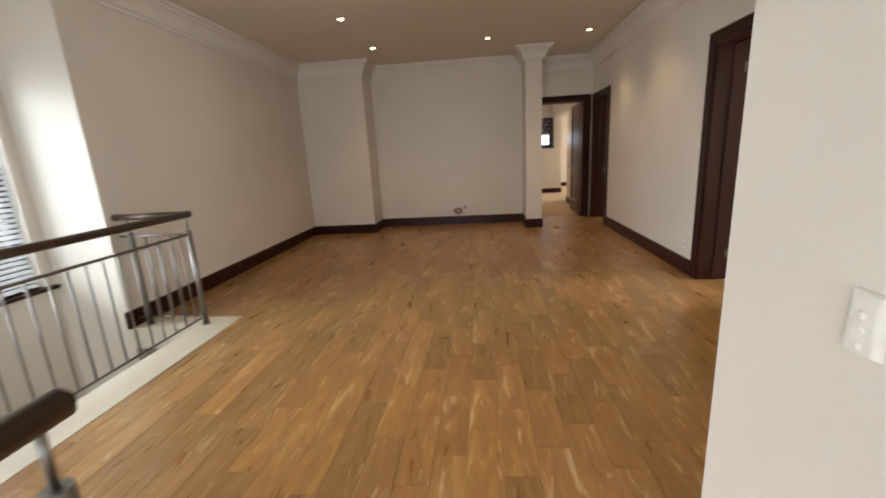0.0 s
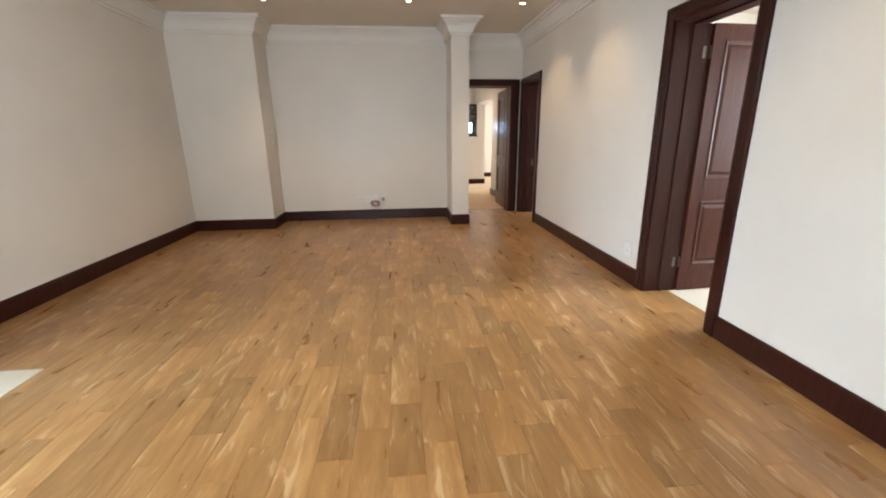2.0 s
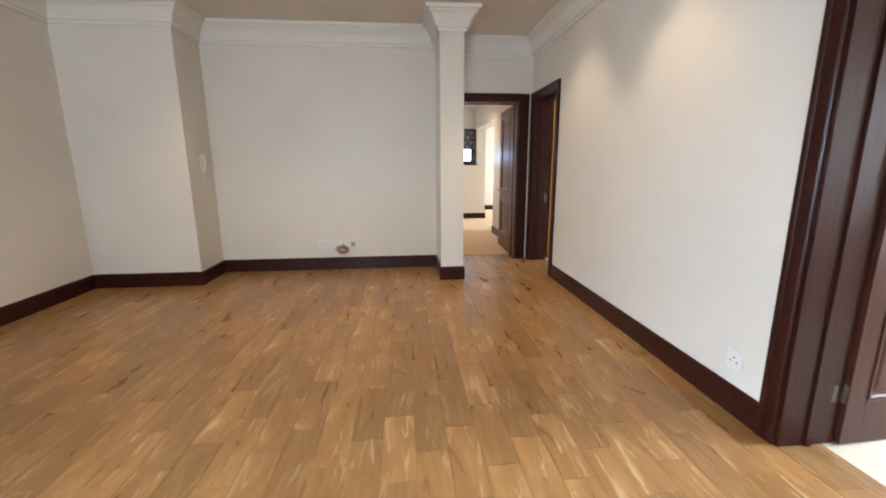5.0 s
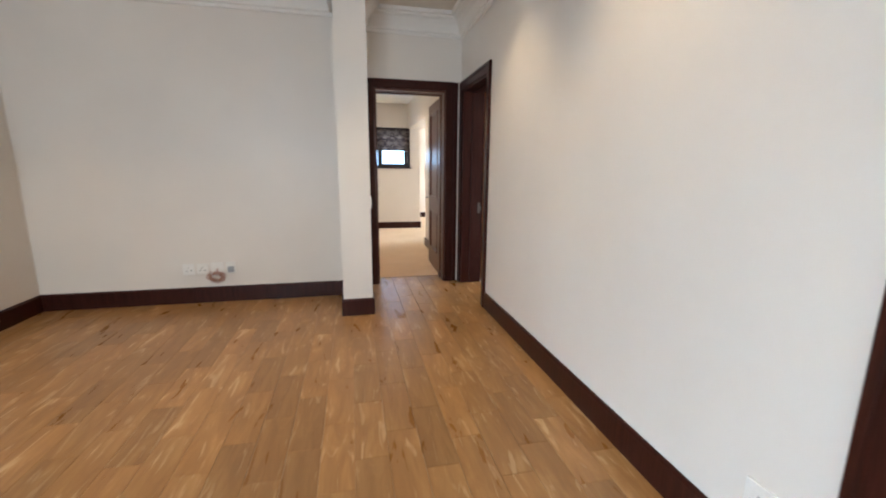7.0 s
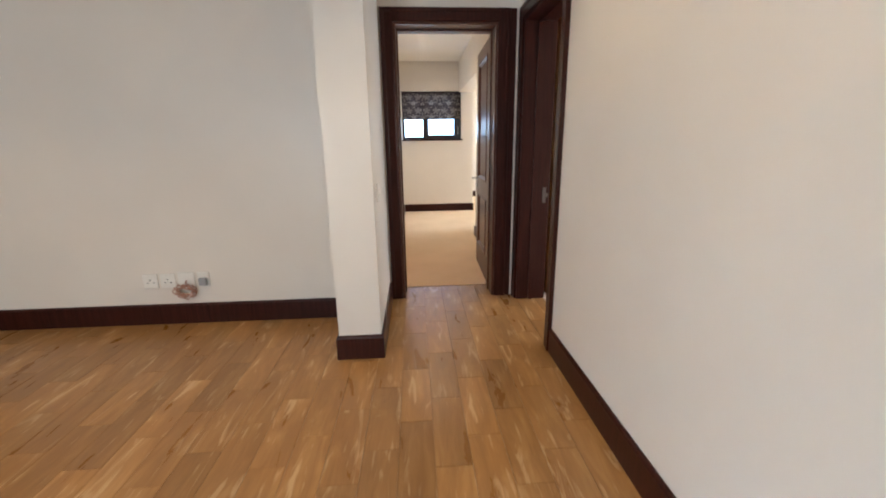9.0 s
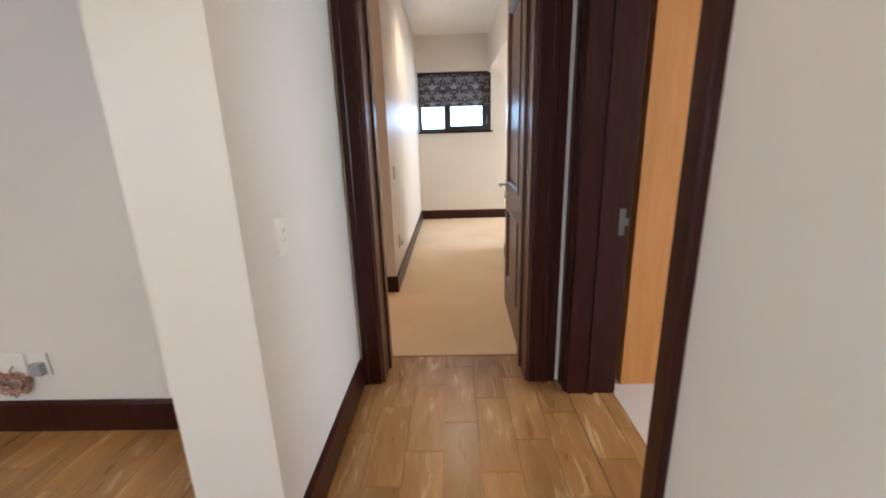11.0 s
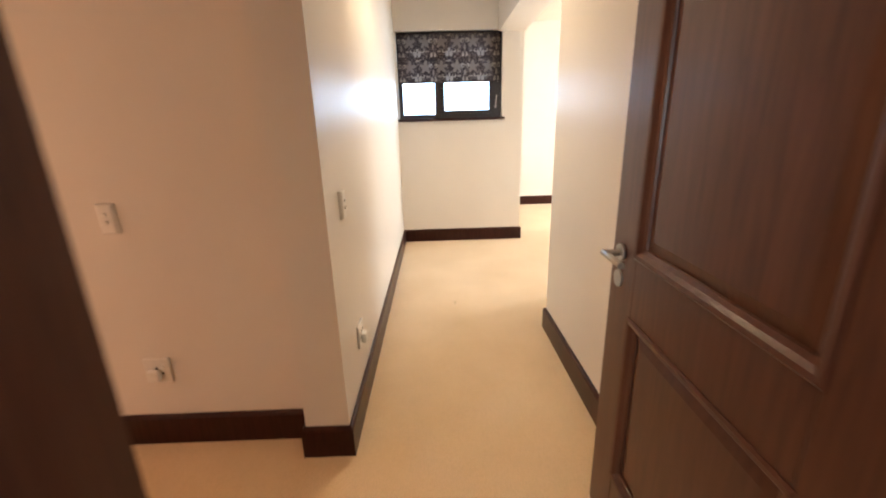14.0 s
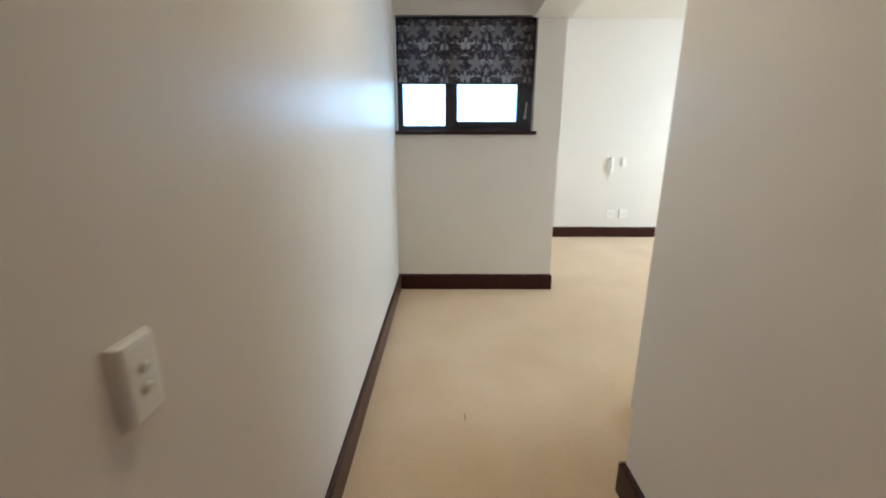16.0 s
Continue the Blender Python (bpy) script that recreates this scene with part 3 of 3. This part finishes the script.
cube(_bm, (D3[1] - D3[0] + 0.1005, -0.019, 0), (D3[1] - D3[0] + 0.146, 0, DTOP + 0.098), 0.002)
part("casing_filler", _bm, DARK, door3)

# ---- windows ----
win = empty("window_1", pose(W[0], 13.80, W[2]), "dark-framed window with two panes", "window", kind="structure")
ww, wh = W[1] - W[0], W[3] - W[2]
for a, b in (((0, 0, 0), (0.045, 0.06, wh)), ((ww - 0.10, 0, 0), (ww, 0.06, wh)), ((0.045, 0, 0), (ww - 0.10, 0.06, 0.045)), ((0.045, 0, wh - 0.05), (ww - 0.10, 0.06, wh)), ((0.405, 0, 0.045), (0.475, 0.06, wh - 0.05))):
    _bm = bmesh.new()
    cube(_bm, a, b, 0.004)
    part("window_frame", _bm, FRAME, win)
_bm = bmesh.new()
sweep(_bm, [(0.475, 0.045), (ww - 0.10, 0.045), (ww - 0.10, wh - 0.05), (0.475, wh - 0.05)], [(0, 0), (0, 0.05), (0.035, 0.05), (0.035, 0)], Matrix(((1, 0, 0, 0), (0, 0, -1, 0.035), (0, 1, 0, 0), (0, 0, 0, 1))), True)
part("sash", _bm, FRAME, win)
for a, b in ((0.045, 0.405), (0.51, ww - 0.135)):
    _bm = bmesh.new()
    cube(_bm, (a, 0.028, 0.045), (b, 0.032, wh - 0.05))
    part("pane", _bm, GLASS, win).visible_shadow = False
_bm = bmesh.new()
cube(_bm, (ww - 0.075, -0.045, 0.10), (ww - 0.055, -0.015, 0.125), 0.003)
rod(_bm, (ww - 0.065, -0.03, 0.11), (ww - 0.055, -0.035, 0.235), 0.007, 10)
part("window_handle", _bm, STEEL, win, "steel casement handle")
_bm = bmesh.new()
cube(_bm, (-0.015, -0.10, -0.030), (ww + 0.03, 0.0, 0.0), 0.005)
part("window_sill", _bm, DARK, win, "dark wooden window board")

blind = empty("roman_blind", pose(1.985, 13.755, 1.80), "half-raised roman blind in dark damask fabric", "blind")
_bm = bmesh.new()
HB, NB = 0.50, 40
_rows = []
for i in range(NB + 1):
    z = HB * i / NB
    y = -0.010 - 0.012 * max(0.0, 1 - z / 0.03) - 0.006 * math.exp(-((z - 0.27) / 0.012) ** 2) + 0.003 * math.sin(z * 23)
    _rows.append([_bm.verts.new((x, y, z)) for x in (-0.555, -0.28, 0, 0.28, 0.555)])
for a, b in zip(_rows, _rows[1:]):
    for j in range(4):
        _bm.faces.new((a[j], a[j + 1], b[j + 1], b[j]))
bmesh.ops.solidify(_bm, geom=_bm.faces[:], thickness=0.006)
part("fabric", _bm, DAMASK, blind, smooth=True)
_bm = bmesh.new()
cube(_bm, (-0.56, -0.002, HB - 0.03), (0.56, 0.03, HB + 0.006), 0.003)
part("headrail", _bm, DARK, blind)
_bm = bmesh.new()
rod(_bm, (0.53, 0.006, 0.0), (0.53, 0.006, HB - 0.03), 0.002, 6)
part("cord", _bm, PLASTIC, blind)

# added, unseen window of the tiled room: its opaque pane blocks the sun
bwin = empty("unseen_window", pose(5.2, 3.3, 0.9), "unseen added window with an opaque pane that blocks the sun", "window", kind="structure")
for a, b in (((0, 0, 0), (0.06, 0.05, 1.4)), ((0, 1.55, 0), (0.06, 1.6, 1.4)), ((0, 0.05, 0), (0.06, 1.55, 0.05)), ((0, 0.05, 1.35), (0.06, 1.55, 1.4))):
    _bm = bmesh.new()
    cube(_bm, a, b, 0.003)
    part("window_frame", _bm, FRAME, bwin)
_bm = bmesh.new()
cube(_bm, (0.028, 0.05, 0.05), (0.034, 1.55, 1.35))
part("pane", _bm, SUN_BLOCK, bwin)

# stairwell window with a venetian blind
swin = empty("window_2", pose(XS - 0.10, SW[0], SW[2]), "tall stairwell window behind white slats", "window", kind="structure")
sl, sh = SW[1] - SW[0], SW[3] - SW[2]
for a, b in (((-0.05, 0, 0), (0.01, 0.06, sh)), ((-0.05, sl - 0.06, 0), (0.01, sl, sh)), ((-0.05, 0.06, 0), (0.01, sl - 0.06, 0.06)), ((-0.05, 0.06, sh - 0.06), (0.01, sl - 0.06, sh)), ((-0.05, sl / 2 - 0.03, 0.06), (0.01, sl / 2 + 0.03, sh - 0.06))):
    _bm = bmesh.new()
    cube(_bm, a, b, 0.004)
    part("window_frame", _bm, FRAME, swin)
for a, b in ((0.06, sl / 2 - 0.03), (sl / 2 + 0.03, sl - 0.06)):
    _bm = bmesh.new()
    cube(_bm, (-0.022, a, 0.06), (-0.018, b, sh - 0.06))
    part("pane", _bm, GLASS, swin).visible_shadow = False
_bm = bmesh.new()
cube(_bm, (0.02, -0.04, -0.035), (0.16, sl + 0.09, 0.0), 0.005)
part("window_sill", _bm, DARK, swin, "dark wooden window board")
ven = empty("venetian_blind", pose(XS - 0.035, SW[0] + 0.02, SW[2]), "lowered white venetian blind with tilted slats", "blind")
_bm = bmesh.new()
cube(_bm, (-0.02, 0, sh - 0.045), (0.03, sl - 0.04, sh - 0.005), 0.003)
part("headrail", _bm, SLAT, ven)
_bm = bmesh.new()
cube(_bm, (-0.025, 0, -0.0015), (0.025, sl - 0.04, 0.0015))
_slat = bpy.data.meshes.new("slat")
_bm.to_mesh(_slat)
_bm.free()
_slat.materials.append(SLAT)
for i in range(int((sh - 0.08) / 0.045)):
    o = new("slat", _slat)
    o.parent, o.matrix_basis = ven, pose(0, 0, 0.03 + 0.045 * i, 0, 28, 0)
for y in (0.25, sl - 0.3):
    _bm = bmesh.new()
    rod(_bm, (0.0, y, 0.01), (0.0, y, sh - 0.04), 0.002, 6)
    part("cord", _bm, SLAT, ven)


# ---- balustrades ----
def balustrade(name, a, b, label, returns=None):
    """A run of steel balusters between two points, under a round wooden handrail."""
    a, b = Vector((*a, 0.004)), Vector((*b, 0.004))
    d = empty(name, Matrix.Translation(a), label, "balustrade", "stair balustrades")
    run = b - a
    way, ln = run.normalized(), run.length
    for k in ((0.0, ln) if returns is None else returns):
        bm = bmesh.new()
        p = way * k
        rod(bm, p, p + Vector((0, 0, 0.885)), 0.025, 20)
        rod(bm, p + Vector((0, 0, 0.885)), p + Vector((0, 0, 1.005)), 0.008, 10)
        rod(bm, p, p + Vector((0, 0, 0.008)), 0.036, 18)
        part("post", bm, RAIL_STEEL, d, smooth=True)
    for z, r, name_, mat in ((0.078, 0.009, "bottom_rail", RAIL_STEEL), (0.852, 0.011, "mid_rail", RAIL_STEEL)):
        bm = bmesh.new()
        rod(bm, Vector((0, 0, z)), way * ln + Vector((0, 0, z)), r, 12)
        part(name_, bm, mat, d, smooth=True)
    bm = bmesh.new()
    rod(bm, way * -0.06 + Vector((0, 0, 1.026)), way * (ln + 0.04) + Vector((0, 0, 1.026)), 0.030, 18)
    bmesh.ops.bevel(bm, geom=[e for e in bm.edges if len(e.link_faces) == 2 and any(len(f.verts) > 6 for f in e.link_faces)], offset=0.012, segments=3, affect="EDGES")
    part("handrail", bm, RAILWOOD, d, "dark round wooden handrail", True)
    n = max(2, round(ln / 0.1225))
    me = None
    for i in range(1, n):
        if me is None:
            bm = bmesh.new()
            rod(bm, (0, 0, 0.078), (0, 0, 0.852), 0.0075, 10)
            o = part("baluster", bm, RAIL_STEEL, d, smooth=True)
            me = o.data
        else:
            o = new("baluster", me)
            o.parent = d
        o.matrix_basis = Matrix.Translation(way * (ln * i / n))
    return d


balustrade("balustrade", (-2.30, 3.645), (-2.30, 0.95), "steel balustrade with dark wooden handrail along the stairwell")
balustrade("balustrade", (-2.37, 3.655), (-2.97, 3.655), "short steel balustrade returning to the wall", (0.5,))
balustrade("balustrade", (-0.475, 0.865), (-0.475, -3.1), "steel balustrade with dark wooden handrail on the landing")


# ---- ceiling lamps ----
def downlight(x, y, z, glow_mat=BULB):
    d = empty("downlight", pose(x, y, z), "small round recessed ceiling downlight, lit", "downlight", "ceiling downlights")
    bm = bmesh.new()
    prof = [(0.032, -0.001), (0.033, -0.006), (0.044, -0.007), (0.048, -0.001)]
    rings = [[bm.verts.new((r * math.cos(a), r * math.sin(a), h)) for r, h in prof] for a in (2 * math.pi * i / 24 for i in range(24))]
    for i in range(24):
        a, b = rings[i], rings[(i + 1) % 24]
        for j in range(4):
            bm.faces.new((a[j], b[j], b[(j + 1) % 4], a[(j + 1) % 4]))
    part("rim", bm, PLASTIC, d)
    bm = bmesh.new()
    rod(bm, (0, 0, -0.0035), (0, 0, -0.001), 0.031, 20)
    part("bulb", bm, glow_mat, d)
    return d


# fixtures, with the added unseen row at y 2.6
for _x, _y in LAMPS:
    downlight(_x, _y, CEIL)
downlight(1.90, 11.6, HALL_CEIL)
# fixture of the extra, unseen hall lamp
downlight(1.90, 9.75, HALL_CEIL)


# ---- sockets, switches, phones ----
def face(x, y, z, way):
    """A pose on a wall that faces way: local x to the right seen from the room, y out of the wall is minus."""
    return pose(x, y, z, 0, 0, {"s": 0, "w": -90, "e": 90, "n": 180}[way])


def plate(name, m, w, h, label, category, group=""):
    d = empty(name, m, label, category, group)
    bm = bmesh.new()
    cube(bm, (-w / 2, -0.013, -h / 2), (w / 2, 0, h / 2), 0.005)
    part("plate", bm, PLASTIC, d)
    return d


def switch(m, label="white two-button light switch plate", n=2):
    """A plate with rolled long sides and a flat face."""
    d = empty("light_switch", m, label, "light switch")
    w, h, dep = 0.073, 0.118, 0.017
    bm = bmesh.new()
    side = [(math.cos(a), math.sin(a)) for a in (math.pi / 2 * i / 5 for i in range(6))]
    prof = [(w / 2 - 0.014 + 0.014 * c, -dep * k) for c, k in side] + [(-w / 2 + 0.014 - 0.014 * c, -dep * k) for c, k in reversed(side)]
    rings = [[bm.verts.new((x, y * f, z)) for x, y in prof] for z, f in ((-h / 2, 0.55), (-h / 2 + 0.003, 0.92), (-h / 2 + 0.008, 1), (h / 2 - 0.008, 1), (h / 2 - 0.003, 0.92), (h / 2, 0.55))]
    for r0, r1 in zip(rings, rings[1:]):
        for i in range(len(prof)):
            j = (i + 1) % len(prof)
            bm.faces.new((r0[i], r0[j], r1[j], r1[i]))
    bm.faces.new(rings[0])
    bm.faces.new(rings[-1])
    part("plate", bm, PLASTIC, d)
    for i in range(n):
        z = 0.018 - 0.030 * i
        bm = bmesh.new()
        rod(bm, (0, -dep + 0.001, z), (0, -dep - 0.006, z - 0.002), 0.0085, 14, 0.0072)
        part("button", bm, PLASTIC, d)
    return d


def socket(m, label="white three-pin wall socket"):
    d = plate("wall_socket", m, 0.112, 0.118, label, "socket", "row of wall sockets")
    for x, z, w, h in ((0, 0.012, 0.008, 0.010), (-0.022, -0.012, 0.010, 0.007), (0.022, -0.012, 0.010, 0.007)):
        bm = bmesh.new()
        cube(bm, (x - w / 2, -0.0145, z - h / 2), (x + w / 2, -0.0128, z + h / 2))
        part("pin_hole", bm, HOLE, d)
    return d


def plug(sock):
    bm = bmesh.new()
    cube(bm, (-0.032, -0.040, -0.040), (0.020, -0.0148, 0.012), 0.008)
    rod(bm, (0.026, -0.013, 0.018), (0.026, -0.020, 0.018), 0.009, 14)
    part("plug", bm, PLASTIC, sock, "white plug left in the socket")


def phone(m):
    """An intercom: a slim cradle, a curved handset with two round-ended cups, a curly cord below."""
    d = empty("wall_phone", m, "white intercom handset on the wall", "intercom")
    bm = bmesh.new()
    cube(bm, (-0.040, -0.018, -0.095), (0.040, 0, 0.095), 0.008)
    part("cradle", bm, PLASTIC, d)
    bm = bmesh.new()
    steps, ring = 14, 10
    rows = []
    for i in range(steps + 1):
        f = i / steps
        z = -0.105 + 0.21 * f
        wide = 0.015 + 0.009 * abs(2 * f - 1) ** 3
        out = -0.032 - 0.018 * math.sin(math.pi * f)
        rows.append([bm.verts.new((wide * math.cos(q), out + 0.011 * math.sin(q), z)) for q in (2 * math.pi * k / ring for k in range(ring))])
    for r0, r1 in zip(rows, rows[1:]):
        for k in range(ring):
            bm.faces.new((r0[k], r0[(k + 1) % ring], r1[(k + 1) % ring], r1[k]))
    bm.faces.new(rows[0])
    bm.faces.new(rows[-1])
    for z in (-0.086, 0.086):
        rod(bm, (0, -0.034, z), (0, -0.0185, z), 0.023, 16, 0.020)
    part("handset", bm, PLASTIC, d, smooth=True)
    bm = bmesh.new()
    last = Vector((0.0, -0.012, -0.095))
    for i in range(1, 45):
        p = Vector((0.010 * math.cos(i * 1.4), -0.014 + 0.008 * math.sin(i * 1.4), -0.095 - 0.0028 * i))
        rod(bm, last, p, 0.0022, 5)
        last = p
    part("cord", bm, PLASTIC, d, "curly white cord")
    return d


ZS = 0.36
socket(face(-0.455, 8.575, ZS, "s"))
socket(face(-0.325, 8.575, ZS, "s"))
plate("cable_outlet", face(-0.185, 8.575, ZS + 0.004, "s"), 0.125, 0.125, "white blank outlet plate with a cable through it", "outlet")
_out = plate("aerial_socket", face(-0.055, 8.575, ZS + 0.006, "s"), 0.09, 0.118, "white outlet with a grey adapter plugged in", "outlet")
_bm = bmesh.new()
cube(_bm, (-0.025, -0.045, -0.045), (0.030, -0.012, 0.015), 0.004)
part("adapter", _bm, GREY, _out, "grey plastic adapter")
_cv = bpy.data.curves.new("cable_coil", "CURVE")
_cv.dimensions, _cv.bevel_depth, _cv.bevel_resolution = "3D", 0.0045, 3
_sp = _cv.splines.new("POLY")
_pts = [(0.0, -0.013, 0.0), (0.004, -0.035, -0.01), (0.010, -0.04, -0.04)]
for _i in range(110):
    _a = 1.2 - _i * 0.33
    _r = 0.054 + 0.018 * math.sin(_i * 1.7) + 0.012 * math.sin(_i * 0.51)
    _pts.append((-0.012 + _r * 1.15 * math.cos(_a), -0.030 + 0.014 * math.sin(_i * 0.9), -0.085 + _r * 0.80 * math.sin(_a)))
_sp.points.add(len(_pts) - 1)
for _q, _p in zip(_sp.points, _pts):
    _q.co = (*_p, 1)
_cv.materials.append(COPPER)
coil = new("cable_coil", _cv)
coil.matrix_basis = face(-0.185, 8.575, ZS, "s")
tagged(coil, "coil of copper-coloured cable hanging from the outlet", "cable")
phone(face(-1.78, 8.27, 1.44, "e"))
switch(face(1.375, 8.095, 1.07, "e"))
switch(face(XH0, 10.595, 1.05, "e"))
plug(socket(face(XH0, 10.71, 0.39, "e"), "white socket with a plug, low on the hall wall"))
plug(socket(face(0.57, 10.475, 0.375, "s"), "white socket with a plug in it, above dark skirting"))
switch(face(0.53, 10.475, 1.045, "s"))
socket(face(XR, 4.94, 0.32, "w"), "white socket low on the long wall")
switch(face(0.99, 1.068, 1.095, "w"), n=3)
phone(face(4.12, YF, 1.02, "s"))
switch(face(4.30, YF, 1.06, "s"), n=1)
for _x in (4.19, 4.37):
    socket(face(_x, YF, 0.34, "s"), "white socket on the bedroom wall")


scrap = bpy.data.curves.new("thread_scrap", "CURVE")
scrap.dimensions, scrap.bevel_depth = "3D", 0.0025
_sp = scrap.splines.new("POLY")
_sp.points.add(4)
for _q, _p in zip(_sp.points, ((0, 0, 0.002), (0.003, 0.012, 0.006), (0.001, 0.026, 0.010), (0.004, 0.038, 0.006), (0.002, 0.05, 0.002))):
    _q.co = (*_p, 1)
scrap.materials.append(plain("scrap_thread", (0.25, 0.18, 0.09), 0.9))
_so = new("thread_scrap", scrap)
_so.matrix_basis = pose(1.918, 11.86, 0)
tagged(_so, "short brown thread lying on the carpet", "scrap")


# ---- wardrobes ----
def wardrobe(m, length, depth, height, label, doors):
    d = empty("wardrobe", m, label, "wardrobe")
    bm = bmesh.new()
    cube(bm, (0, 0, 0.0), (length, depth, height), 0.002)
    part("body", bm, MAPLE, d)
    bm = bmesh.new()
    cube(bm, (0.004, -0.006, 0), (length - 0.004, 0.0, 0.07))
    part("plinth", bm, DARK, d)
    for i in range(doors):
        w = length / doors
        bm = bmesh.new()
        cube(bm, (i * w + 0.002, -0.024, 0.08), ((i + 1) * w - 0.002, -0.002, height - 0.005), 0.002)
        dr = part("door", bm, MAPLE, d)
        for z0, z1 in ((0.16, 0.85), (0.95, height - 0.09)):
            bm = bmesh.new()
            sweep(bm, [(i * w + 0.08, z0), ((i + 1) * w - 0.08, z0), ((i + 1) * w - 0.08, z1), (i * w + 0.08, z1)], [(0, 0), (0, 0.010), (0.012, 0.010), (0.02, 0)],
                  Matrix(((1, 0, 0, 0), (0, 0, -1, -0.024), (0, 1, 0, 0), (0, 0, 0, 1))), True)
            part("moulding", bm, MAPLE, dr)
    return d


wardrobe(pose(-1.0, 10.75, 0, 0, 0, 90), 2.1, 0.6, 2.4, "honey-coloured wooden wardrobe with panelled doors", 4)
wardrobe(pose(3.42, 8.88, 0, 0, 0, 90), 1.8, 0.600, 2.45, "plain honey-coloured wooden wardrobe side against the wall", 3)

# ---- plank floor, last ----
fl = boxes("floor_main", GROUT, "brown wood-look plank floor with pale streaks", "floor",
           ((-2.045, 1.02, -0.2), (2.757, 9.213, -0.006)), ((XL, 3.815, -0.2), (-2.045, 9.213, -0.006)), ((-0.40, -3.2, -0.2), (2.757, 1.02, -0.006)))
PW, PL, GAP = 0.1655, 0.50, 0.0013
random.seed(7)


def plank_mesh(w, ln):
    bm = bmesh.new()
    b, t = 0.0009, 0.0
    lo = [bm.verts.new((x, y, -0.006)) for x, y in ((0, 0), (w, 0), (w, ln), (0, ln))]
    mid = [bm.verts.new((x, y, t - b)) for x, y in ((0, 0), (w, 0), (w, ln), (0, ln))]
    up = [bm.verts.new((x, y, t)) for x, y in ((b, b), (w - b, b), (w - b, ln - b), (b, ln - b))]
    for r0, r1 in ((lo, mid), (mid, up)):
        for i in range(4):
            bm.faces.new((r0[i], r0[(i + 1) % 4], r1[(i + 1) % 4], r1[i]))
    bm.faces.new(up)
    me = bpy.data.meshes.new("plank")
    bm.to_mesh(me)
    bm.free()
    me.materials.append(PLANK)
    return me


REGION = [(-2.045, 1.02, 2.51, 9.211), (XL, 3.815, -2.045, 9.211), (-0.40, -3.2, 0.99, 1.02), (2.51, D1[0], 2.755, D1[1]), (2.51, D2[0], 2.755, D2[1])]
_full = plank_mesh(PW - GAP, PL - GAP)
_near = 0
_verts, _faces = [], []
for rx0, ry0, rx1, ry1 in REGION:
    k0 = math.floor((rx0 - 0.191) / PW)
    k = k0
    while 0.191 + k * PW < rx1 - 0.002:
        x0, x1 = max(0.191 + k * PW, rx0), min(0.191 + (k + 1) * PW, rx1)
        y = -3.3 + ((k * 0.377) % 1.0) * PL - PL
        while y < ry1:
            y0, y1 = max(y, ry0), min(y + PL, ry1)
            y += PL
            if y1 - y0 < 0.01 or x1 - x0 < 0.01 or y0 > 8.62 and x1 < 1.12:
                continue
            if y0 > 7.98 and x1 < -1.80:
                continue
            whole = x1 - x0 > PW - 0.001 and y1 - y0 > PL - 0.001
            if whole and 1.6 < y0 < 9.2 and -1.3 < x0 < 2.5 and _near < 300:
                o = new("plank", _full)
                o.parent, o.location = fl, (x0 + GAP / 2, y0 + GAP / 2, 0)
                _near += 1
            else:
                n, g, e = len(_verts), GAP / 2, 0.0009
                a0, a1, b0, b1 = x0 + g, x1 - g, y0 + g, y1 - g
                _verts += [(a0, b0, -0.006), (a1, b0, -0.006), (a1, b1, -0.006), (a0, b1, -0.006), (a0, b0, -e), (a1, b0, -e), (a1, b1, -e), (a0, b1, -e),
                           (a0 + e, b0 + e, 0), (a1 - e, b0 + e, 0), (a1 - e, b1 - e, 0), (a0 + e, b1 - e, 0)]
                for r in (0, 4):
                    _faces += [tuple(n + r + q for q in (i, (i + 1) % 4, 4 + (i + 1) % 4, 4 + i)) for i in range(4)]
                _faces.append((n + 8, n + 9, n + 10, n + 11))
        k += 1
_me = bpy.data.meshes.new("planks")
_me.from_pydata(_verts, [], _faces)
_me.materials.append(PLANK)
_ob = new("planks", _me)
_ob.parent = fl
tagged(_ob, kind="stuff")
